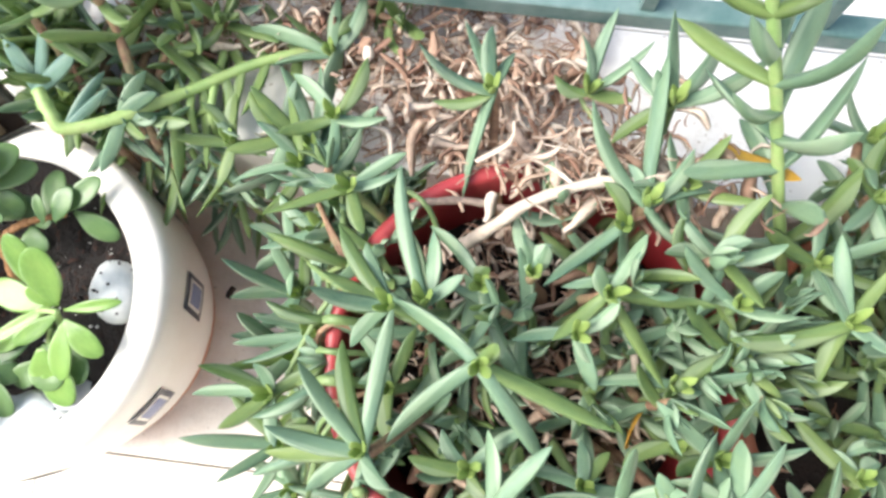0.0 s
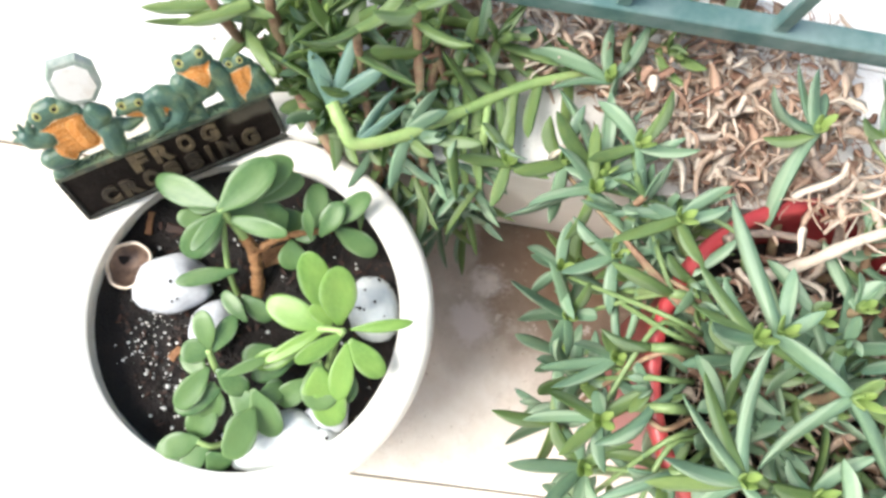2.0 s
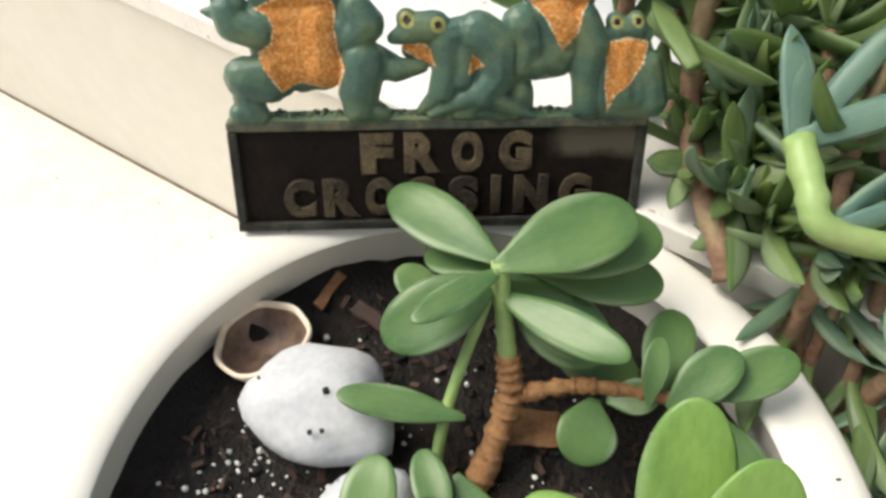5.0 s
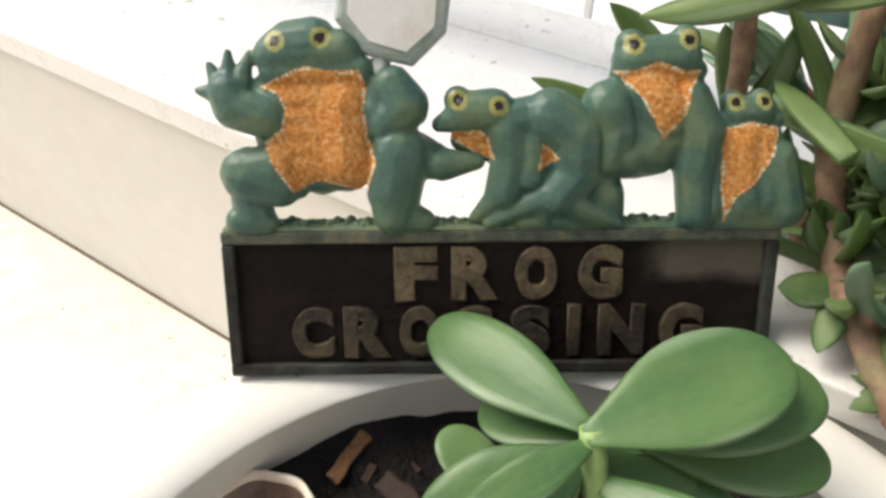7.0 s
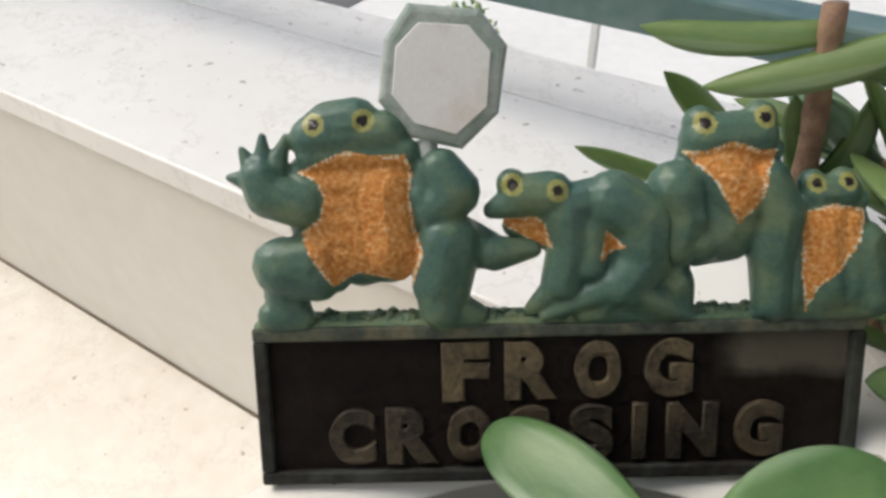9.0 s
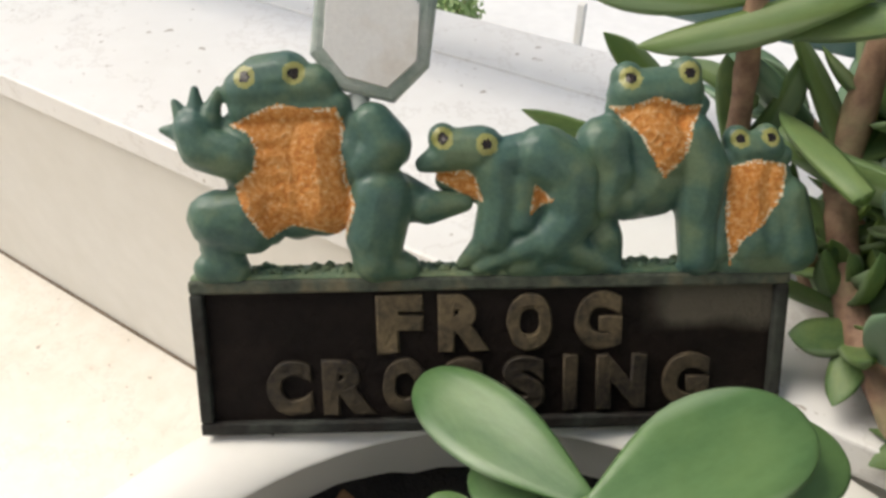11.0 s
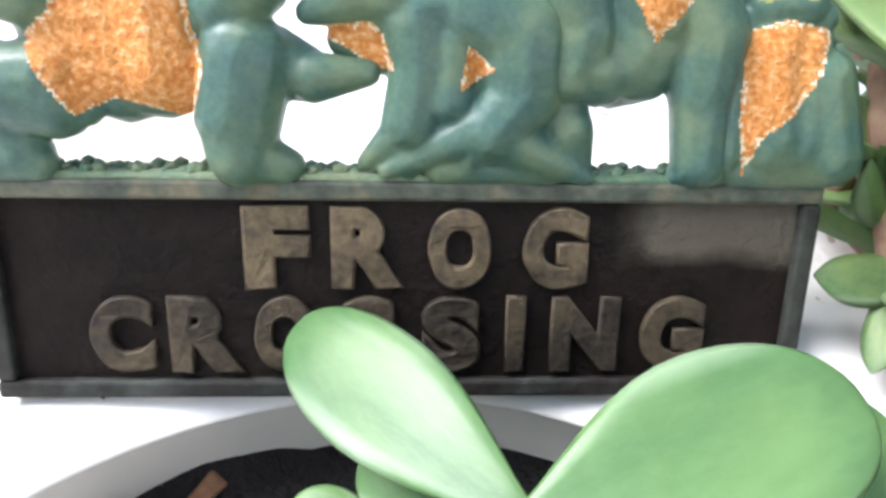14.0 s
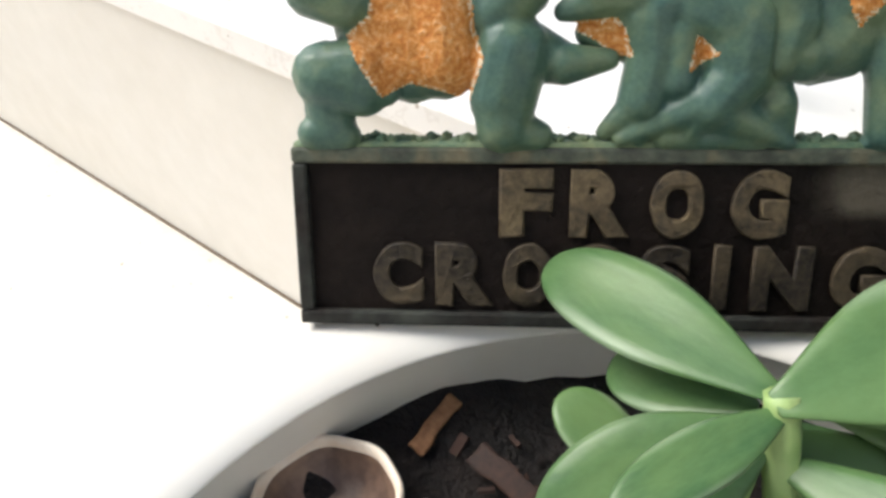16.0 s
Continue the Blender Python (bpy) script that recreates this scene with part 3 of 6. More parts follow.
def stone(name, label, place, size, mat, seed, turn=(0, 0, 0), rough=0.12, specks=0):
    rnd = random.Random(seed)
    ob = part(name, pebble(bmesh.new(), size, rnd, rough), mat)
    ob.matrix_world = pose(*place, *turn)
    tagged(ob, label, "stone")
    if specks:
        bm = bmesh.new()
        for _ in range(specks):
            d = Vector((rnd.gauss(0, 1), rnd.gauss(0, 1), abs(rnd.gauss(0, 1)) + 0.2)).normalized()
            s = rnd.uniform(0.0005, 0.0014)
            p = Vector((d.x * size[0], d.y * size[1], d.z * size[2])) * (1 + rough * 0.3)
            bmesh.ops.create_icosphere(bm, subdivisions=1, radius=s, matrix=Matrix.Translation(p))
        tagged(part("speck", bm, SOIL, ob, "clinging dark soil specks"), kind="stuff")
    return ob


stone("pebble", "smooth pale blue-grey pebble lying on the soil", (-0.062, 0.010, 0.134), (0.027, 0.021, 0.013), STONE, 3, (0, 4, 25), 0.14, 6)
stone("pebble", "oval white-grey pebble half buried in the soil", (-0.030, -0.015, 0.134), (0.013, 0.019, 0.013), STONE, 8, (0, 0, -20), 0.06, 5)
stone("pebble", "round white pebble with black soil specks", (0.080, 0.010, 0.137), (0.018, 0.024, 0.016), QUARTZ, 12, (0, 0, 20), 0.05, 16)
stone("pebble", "large rough white quartz stone", (0.030, -0.085, 0.132), (0.036, 0.022, 0.015), QUARTZ, 21, (0, 0, 8), 0.2, 5)
stone("pebble", "small grey quartz stone beside the large one", (0.058, -0.067, 0.130), (0.016, 0.013, 0.010), STONE, 25, (0, 0, 40), 0.18, 4)


def sea_shell():
    """Half shell lying open side up: a thick cream lip round a dark hollow."""
    ob = holder("snail_shell", "empty cream shell with a dark brown hollow", "shell", pose(-0.093, 0.019, SOIL_Z + 0.011, -8, -10, 20))
    bm = bmesh.new()
    lathe(bm, [(0.0, -0.011), (0.009, -0.0095), (0.0145, -0.004), (0.0168, 0.001), (0.0172, 0.0028), (0.0165, 0.0036), (0.0156, 0.0030), (0.0151, 0.001)], 48, 0.035)
    part("lip", bm, SHELL, ob)
    bm = bmesh.new()
    lathe(bm, [(0.0153, 0.0016), (0.0138, -0.003), (0.009, -0.0068), (0.0, -0.0078)], 48, 0.035)
    part("hollow", bm, SHELL_IN, ob, "dark brown hollow of the shell")


sea_shell()


def wood_chip(place, size, turn, label, mat=CHIP):
    bm = box(bmesh.new(), -size[0] / 2, size[0] / 2, -size[1] / 2, size[1] / 2, 0, size[2], 0.0004, 1)
    bmesh.ops.subdivide_edges(bm, edges=bm.edges[:], cuts=4, use_grid_fill=True)
    for v in bm.verts:
        v.co += 0.0008 * Vector((noise.noise(v.co * 190), noise.noise(v.co * 190 + Vector((9, 0, 0))), 0.5 * noise.noise(v.co * 150 + Vector((0, 7, 0)))))
    ob = part("wood_chip", bm, mat)
    ob.matrix_world = pose(*place, *turn)
    return tagged(ob, label, "wood chip")


wood_chip((-0.088, 0.052, 0.128), (0.017, 0.0045, 0.002), (10, -8, 88), "reddish brown flat wood chip on the soil")
wood_chip((-0.052, -0.037, 0.1275), (0.011, 0.006, 0.0012), (5, 10, 60), "small tan wood chip on the soil")
wood_chip((0.113, 0.034, 0.0005), (0.012, 0.006, 0.002), (0, 0, 70), "dark red-brown dry flake on the ledge beside the pot", DARK_BARK)
wood_chip((0.004, 0.040, 0.130), (0.018, 0.012, 0.002), (12, 8, 30), "orange-brown bark flake under the jade plant")
wood_chip((-0.066, 0.050, 0.128), (0.019, 0.006, 0.003), (24, 5, -8), "dark brown curled bark piece on the soil", DARK_BARK)
wood_chip((-0.052, 0.008, 0.127), (0.024, 0.008, 0.002), (10, 4, 40), "reddish brown bark flake under the pebble", DARK_BARK)


# ---- the jade plant ----
def jade_plant():
    rnd = random.Random(11)
    plant = holder("jade_plant", "young jade plant with plump rounded green leaves", "plant", pose(0, 0, 0))
    for pts, r0, r1, mat in (
        ([(-0.004, 0.012, 0.122), (-0.006, 0.036, 0.147), (-0.012, 0.045, 0.160)], 0.0046, 0.0036, BARK),
        ([(-0.011, 0.044, 0.158), (-0.017, 0.050, 0.171), (-0.024, 0.057, 0.188)], 0.0032, 0.0027, STEM_GREEN),
        ([(-0.017, 0.007, 0.122), (-0.022, 0.025, 0.15), (-0.024, 0.055, 0.18)], 0.0022, 0.0018, STEM_GREEN),
        ([(0.053, -0.041, 0.122), (0.059, -0.018, 0.16), (0.065, -0.01, 0.18)], 0.003, 0.0022, STEM_GREEN),
        ([(0.030, -0.020, 0.122), (0.046, -0.011, 0.168), (0.065, -0.01, 0.178)], 0.0026, 0.002, STEM_GREEN),
        ([(0.004, -0.069, 0.122), (-0.012, -0.048, 0.155), (-0.018, -0.033, 0.174)], 0.003, 0.002, STEM_GREEN),
        ([(0.004, -0.084, 0.122), (-0.009, -0.093, 0.146), (-0.02, -0.091, 0.152)], 0.0024, 0.0018, STEM_GREEN),
        ([(0.030, -0.020, 0.122), (0.044, -0.028, 0.145), (0.052, -0.032, 0.156)], 0.0026, 0.002, STEM_GREEN),
        ([(-0.006, 0.038, 0.149), (0.013, 0.05, 0.155), (0.045, 0.058, 0.162)], 0.0028, 0.002, BARK),
    ):
        bm = bmesh.new()
        tube(bm, smooth_path(pts, 18), r0, r1, 9, 0.3 if mat is BARK else 0.06, rnd)
        if mat is BARK:
            ridge = smooth_path(pts, 18)
            for i in range(2, 17, 2):
                al = (ridge[i + 1] - ridge[i - 1]).normalized()
                r = (r0 + (r1 - r0) * i / 18) * rnd.uniform(1.08, 1.25)
                tube(bm, [ridge[i] - al * 0.0008, ridge[i], ridge[i] + al * 0.0008], r, r * 0.98, 9, 0.1, rnd)
        part("stem", bm, mat, plant)
    back = [
        (-0.026, 0.059, 0.185, -0.0725, 0.0735, 0.1765, 0.0185),
        (-0.023, 0.056, 0.188, 0.006, 0.091, 0.193, 0.0235),
        (-0.021, 0.061, 0.184, 0.015, 0.097, 0.182, 0.0225),
        (-0.024, 0.055, 0.18, -0.047, 0.026, 0.168, 0.0215),
        (-0.023, 0.055, 0.186, -0.037, 0.027, 0.185, 0.0094),
        (-0.021, 0.053, 0.178, 0.0222, 0.0465, 0.186, 0.0125),
        (-0.02, 0.058, 0.176, 0.014, 0.062, 0.158, 0.0225),
        (-0.028, 0.06, 0.178, -0.053, 0.064, 0.167, 0.0145),
        (-0.039, 0.05, 0.160, -0.058, 0.054, 0.163, 0.0130),
        (-0.016, 0.067, 0.178, 0.022, 0.089, 0.168, 0.0185),
    ]
    front = [
        (0.053, -0.001, 0.172, 0.039, 0.035, 0.205, 0.0223),
        (0.061, -0.005, 0.176, 0.058, 0.027, 0.208, 0.0234),
        (0.052, -0.009, 0.172, 0.012, 0.003, 0.172, 0.0201),
        (0.071, -0.008, 0.178, 0.108, 0.001, 0.182, 0.0085),
        (0.071, -0.016, 0.176, 0.094, -0.035, 0.166, 0.0172),
        (0.068, -0.019, 0.174, 0.067, -0.054, 0.16, 0.0159),
        (0.063, -0.013, 0.176, 0.037, -0.033, 0.172, 0.0121),
        (0.055, -0.007, 0.172, 0.017, -0.035, 0.166, 0.0094),
        (0.052, -0.036, 0.165, 0.058, -0.06, 0.145, 0.0251),
        (0.056, -0.038, 0.16, 0.064, -0.071, 0.14, 0.0232),
        (0.035, -0.027, 0.16, 0.007, -0.037, 0.15, 0.0148),
        (0.055, -0.005, 0.172, 0.042, 0.004, 0.18, 0.0107),
    ]
    left = [
        (-0.018, -0.033, 0.172, -0.035, -0.036, 0.172, 0.0159),
        (-0.018, -0.03, 0.174, -0.025, -0.009, 0.182, 0.0143),
        (-0.015, -0.032, 0.172, -0.006, -0.009, 0.172, 0.0123),
        (-0.019, -0.045, 0.166, -0.034, -0.071, 0.162, 0.0162),
        (-0.007, -0.047, 0.166, 0.017, -0.033, 0.164, 0.008),
        (-0.011, -0.045, 0.166, 0.007, -0.057, 0.156, 0.0154),
        (-0.015, -0.054, 0.16, -0.016, -0.077, 0.15, 0.0187),
        (-0.02, -0.09, 0.152, -0.042, -0.099, 0.15, 0.0167),
        (-0.014, -0.095, 0.15, -0.028, -0.11, 0.146, 0.0152),
        (0.013, -0.067, 0.16, 0.004, -0.098, 0.165, 0.0201),
        (0.012, -0.055, 0.16, 0.029, -0.082, 0.146, 0.0186),
        (0.016, -0.057, 0.155, 0.03, -0.051, 0.146, 0.0164),
        (-0.022, -0.049, 0.16, -0.038, -0.033, 0.155, 0.0149),
        (-0.011, -0.098, 0.15, -0.001, -0.107, 0.14, 0.0168),
    ]
    right = [
        (0.045, 0.061, 0.162, 0.068, 0.085, 0.168, 0.0151),
        (0.039, 0.054, 0.162, 0.051, 0.075, 0.172, 0.0149),
        (0.032, 0.051, 0.164, 0.028, 0.068, 0.172, 0.0082),
        (0.033, 0.057, 0.158, 0.031, 0.09, 0.158, 0.0168),
        (0.018, 0.047, 0.152, 0.021, 0.029, 0.146, 0.0192),
        (0.05, 0.06, 0.155, 0.076, 0.049, 0.142, 0.0162),
        (0.023, 0.05, 0.155, 0.035, 0.056, 0.16, 0.0114),
        (-0.017, 0.023, 0.15, -0.054, 0.01, 0.15, 0.0115),
        (-0.004, -0.009, 0.15, -0.022, 0.008, 0.15, 0.0114),
        (-0.008, 0.006, 0.148, 0.012, -0.006, 0.142, 0.0138),
    ]
    lower = [
        (0.049, -0.033, 0.156, 0.056, -0.062, 0.150, 0.0245),
        (0.043, -0.044, 0.150, 0.026, -0.061, 0.144, 0.0165),
        (-0.004, -0.055, 0.156, 0.024, -0.077, 0.150, 0.0205),
        (-0.011, -0.057, 0.160, -0.036, -0.072, 0.156, 0.0175),
        (-0.016, -0.062, 0.154, -0.024, -0.089, 0.146, 0.0195),
        (-0.024, -0.088, 0.152, -0.044, -0.105, 0.146, 0.0175),
        (0.015, -0.067, 0.154, -0.000, -0.088, 0.156, 0.0180),
        (0.016, -0.026, 0.152, 0.000, -0.037, 0.150, 0.0170),
        (0.031, -0.033, 0.150, 0.007, -0.046, 0.148, 0.0150),
        (0.066, -0.032, 0.150, 0.068, -0.056, 0.142, 0.0210),
        (-0.021, 0.063, 0.172, 0.015, 0.060, 0.158, 0.0235),
        (-0.008, 0.060, 0.162, 0.027, 0.063, 0.146, 0.0190),
        (0.028, 0.080, 0.150, 0.044, 0.070, 0.148, 0.0165),
        (0.046, 0.062, 0.150, 0.076, 0.049, 0.140, 0.0160),
    ]
    for sprig, meshes in ((lower, JADE_LEAVES), (back, JADE_LEAVES), (front, JADE_BRIGHT), (left, JADE_LEAVES), (right, JADE_LEAVES)):
        c = sum((Vector(s[:3]) for s in sprig), Vector()) / len(sprig)
        for s in sprig:
            base, tip = Vector(s[:3]), Vector(s[3:6])
            out = (tip - base).normalized()
            up = Vector((0.1, -0.25, 1.0))
            if out.z > 0.55:
                up = Vector((0.15, -0.8, 0.5))
            leaf(meshes, plant, base - 0.002 * out, tip, s[6] * 1.02, rnd, up)


jade_plant()


# ---- the frog sign ----
SIGN = pose(-0.118, 0.043, 0.1555, -28, 0, 32.7)
SIGN_W, SIGN_H, SIGN_D = 0.1455, 0.0402, 0.011


def inside(x, z, poly):
    hit = False
    for (x0, z0), (x1, z1) in zip(poly, poly[1:] + poly[:1]):
        if (z0 > z) != (z1 > z) and x < (x1 - x0) * (z - z0) / (z1 - z0) + x0:
            hit = not hit
    return hit


def frog(parent, limbs, bellies, eyes, label, iris=0.0025):
    """One cast frog: tapered limbs melted into one skin, with painted belly and eyes."""
    bm = bmesh.new()
    for x0, z0, r0, x1, z1, r1, *proud in limbs:
        n = 1 if (x0, z0) == (x1, z1) else 13
        for i in range(n):
            u = i / max(n - 1, 1)
            r = r0 + (r1 - r0) * u
            y = 0.0048 if r0 > 0.0085 else 0.0028 if r0 > 0.0062 else 0.0012
            y = proud[0] if proud else y
            z = max(z0 + (z1 - z0) * u, SIGN_H - 0.0004 + 0.8 * r)
            deep = min(0.92 * r, 0.0058 + 0.12 * r)
            bmesh.ops.create_icosphere(bm, subdivisions=2, radius=1, matrix=Matrix.LocRotScale((x0 + (x1 - x0) * u, y, z), None, (r, deep, r)))
    me = bpy.data.meshes.new("frog")
    bm.to_mesh(me)
    bm.free()
    raw = new("frog_cast", me)
    mod = raw.modifiers.new("skin", "REMESH")
    mod.mode, mod.voxel_size, mod.use_smooth_shade = "VOXEL", 0.00048, True
    soft = raw.modifiers.new("soft", "SMOOTH")
    soft.factor, soft.iterations = 0.5, 5
    bpy.context.view_layer.update()
    done = bpy.data.meshes.new_from_object(raw.evaluated_get(bpy.context.evaluated_depsgraph_get()))
    bpy.data.objects.remove(raw)
    done.materials.clear()
    for m in (FROG, BELLY, EYE, PUPIL, CREAM):
        done.materials.append(m)
    for p in done.polygons:
        p.use_smooth = True
        c, n = p.center, p.normal
        if n.y < 0.3:
            if any(inside(c.x + 0.0003 * noise.noise(c * 900), c.z, b) for b in bellies):
                edge = any(not any(inside(c.x + ex, c.z + ez, b) for b in bellies) for ex, ez in ((0.0009, 0), (-0.0007, 0), (0, 0.0009), (0, -0.0005)))
                p.material_index = 4 if edge and noise.noise(c * 1500) > 0.05 else 1
            for ex, ez in eyes:
                d = math.hypot(c.x - ex, c.z - ez)
                if d < iris and n.y < 0.1:
                    p.material_index = 3 if d < 0.5 * iris else 2
    ob = new("frog_figure", done)
    ob.parent = parent
    return tagged(ob, label)


def frog_sign():
    sign = holder("frog_sign", "small cast garden sign with painted green frogs on a pot rim", "garden sign", SIGN)
    part("plaque", box(bmesh.new(), 0, SIGN_W, 0.0012, SIGN_D, 0, SIGN_H, 0.0012), PLATE, sign, "dark brown-black enamel plaque", smooth=False)
    t = 0.0034
    for x0, x1, z0, z1 in ((0, SIGN_W, 0, t), (0, SIGN_W, SIGN_H - t, SIGN_H), (0, t, t, SIGN_H - t), (SIGN_W - t, SIGN_W, t, SIGN_H - t)):
        bm = box(bmesh.new(), x0, x1, -0.0006, 0.004, z0, z1, 0.0007)
        part("border", bm, FRAME_TOP if z0 > t else FRAME_PAINT, sign, smooth=False)
    rows = (("FROG", 0.0209, 0.0148, ((0.0447, 0.0113), (0.0597, 0.0127), (0.0765, 0.0112), (0.0932, 0.0116))), ("CROSSING", 0.0048, 0.0146, ((0.0170, 0.0112), (0.0307, 0.0130), (0.0457, 0.0112), (0.0606, 0.0105), (0.0756, 0.0108), (0.0907, 0.0037), (0.0990, 0.0126), (0.1157, 0.0118))))
    for word, z0, tall, spots in rows:
        for ch, (x0, wide) in zip(word, spots):
            cu = bpy.data.curves.new("letter", "FONT")
            cu.body, cu.size, cu.extrude, cu.bevel_depth, cu.offset, cu.bevel_resolution = ch, 1.0, 0.04, 0.028, 0.042, 1
            raw = new("letter_raw", cu)
            bpy.context.view_layer.update()
            me = bpy.data.meshes.new_from_object(raw.evaluated_get(bpy.context.evaluated_depsgraph_get()))
            bpy.data.objects.remove(raw)
            co = np.array([v.co for v in me.vertices])
            lo, hi = co.min(0), co.max(0)
            k = 0.0013 / (hi[2] - lo[2])
            for v in me.vertices:
                u, w, d = (v.co.x - lo[0]) / (hi[0] - lo[0]), (v.co.y - lo[1]) / (hi[1] - lo[1]), (v.co.z - lo[2]) * k
                wear = Vector((x0 + wide * u, 0.0, z0 + tall * w)) * 260
                v.co = (x0 + wide * u + 0.00035 * noise.noise(wear), 0.0014 - 1.5 * d * (0.85 + 0.3 * noise.noise(wear * 0.6)), z0 + tall * w + 0.00035 * noise.noise(wear + Vector((5, 0, 0))))
            me.materials.clear()
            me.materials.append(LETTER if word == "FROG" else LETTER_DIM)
            ob = new("letter", me)
            ob.parent = sign
            tagged(ob, "raised worn bronze letter " + ch)
    # mossy ridge under the frogs' feet
    bm = bmesh.new()
    rnd = random.Random(4)
    box(bm, 0.0005, SIGN_W - 0.0005, 0.0002, SIGN_D - 0.001, SIGN_H - 0.0008, SIGN_H + 0.0012, 0.0005, 1)
    for i in range(260):
        x = rnd.uniform(0.003, SIGN_W - 0.003)
        r = rnd.uniform(0.0005, 0.0013)
        bmesh.ops.create_icosphere(bm, subdivisions=1, radius=r, matrix=Matrix.LocRotScale((x, rnd.uniform(0.0008, 0.008), SIGN_H + 0.0009 + rnd.uniform(0, 0.0008)), None, (1.2, 1, 1)))
    part("grass_ridge", bm, two_scale("mossy_enamel", [(0.3, (0.07, 0.14, 0.08)), (0.7, (0.22, 0.28, 0.15))], [(0.4, (0.07, 0.15, 0.10)), (0.7, (0.27, 0.29, 0.14))], 800, 90, 0.6, relief=0.5), sign, "mossy green grass ridge")
    frog(sign, [(0.0204, 0.0861, 0.0063, 0.0261, 0.0867, 0.0066), (0.0176, 0.0873, 0.0034, 0.0176, 0.0873, 0.0034), (0.0285, 0.0880, 0.0033, 0.0285, 0.0880, 0.0033), (0.0163, 0.0807, 0.0034, 0.0354, 0.0816, 0.0032), (0.0255, 0.0731, 0.0105, 0.0262, 0.0601, 0.0115), (0.0202, 0.0707, 0.0090, 0.0211, 0.0615, 0.0085), (0.0325, 0.0717, 0.0080, 0.0333, 0.0586, 0.0078), (0.0138, 0.0693, 0.0058, 0.0062, 0.0716, 0.0056, 0.0006), (0.0062, 0.0716, 0.0056, 0.0046, 0.0755, 0.0049, 0.0006), (0.0026, 0.0749, 0.0031, -0.0027, 0.0758, 0.0010), (0.0030, 0.0768, 0.0029, 0.0006, 0.0820, 0.0010), (0.0051, 0.0774, 0.0029, 0.0054, 0.0849, 0.0010), (0.0079, 0.0773, 0.0029, 0.0106, 0.0846, 0.0010), (0.0074, 0.0554, 0.0063, 0.0149, 0.0561, 0.0065, 0.0006), (0.0149, 0.0550, 0.0065, 0.0206, 0.0519, 0.0035, 0.0006), (0.0075, 0.0525, 0.0051, 0.0086, 0.0450, 0.0039), (0.0052, 0.0421, 0.0039, 0.0121, 0.0414, 0.0033), (0.0454, 0.0766, 0.0052, 0.0482, 0.0716, 0.0064, 0.0006), (0.0482, 0.0716, 0.0064, 0.0433, 0.0673, 0.0052, 0.0006), (0.0433, 0.0673, 0.0050, 0.0410, 0.0709, 0.0038, 0.0006), (0.0422, 0.0766, 0.0032, 0.0414, 0.0702, 0.0035, 0.0006), (0.0463, 0.0603, 0.0071, 0.0444, 0.0503, 0.0066, 0.0006), (0.0444, 0.0503, 0.0060, 0.0453, 0.0421, 0.0057, 0.0006), (0.0473, 0.0414, 0.0049, 0.0526, 0.0403, 0.0033), (0.0496, 0.0596, 0.0063, 0.0574, 0.0570, 0.0044), (0.0574, 0.0570, 0.0044, 0.0662, 0.0579, 0.0024), (0.0175, 0.0735, 0.0088, 0.0345, 0.0735, 0.0085, 0.0045), (0.0185, 0.0695, 0.0090, 0.0340, 0.0695, 0.0088, 0.0045), (0.0185, 0.0655, 0.0092, 0.0338, 0.0655, 0.0090, 0.0045), (0.0195, 0.0615, 0.0092, 0.0335, 0.0610, 0.0092, 0.0045), (0.0225, 0.0580, 0.0075, 0.0330, 0.0575, 0.0080, 0.0045), (0.0170, 0.0840, 0.0058, 0.0330, 0.0848, 0.0056, 0.002), (0.0165, 0.0802, 0.0040, 0.0372, 0.0806, 0.0038, 0.001), (0.0200, 0.0880, 0.0045, 0.0265, 0.0888, 0.0045, 0.003), (0.0085, 0.0548, 0.0074, 0.0160, 0.0528, 0.0066, 0.0010), (0.0472, 0.0595, 0.0078, 0.0456, 0.0480, 0.0064, 0.0010), (0.0080, 0.0480, 0.0050, 0.0095, 0.0440, 0.0050, 0.0020)],
         [[(0.0129, 0.0768), (0.0194, 0.0796), (0.0246, 0.0815), (0.0296, 0.0804), (0.0375, 0.0805), (0.0390, 0.0767), (0.0384, 0.0703), (0.0393, 0.0638), (0.0411, 0.0584), (0.0382, 0.0494), (0.0327, 0.0517), (0.0259, 0.0534), (0.0203, 0.0506), (0.0163, 0.0570), (0.0131, 0.0630), (0.0177, 0.0662), (0.0190, 0.0707), (0.0173, 0.0748)]], [(0.0176, 0.0873), (0.0285, 0.0880)], "large green frog with an orange belly holding a sign")
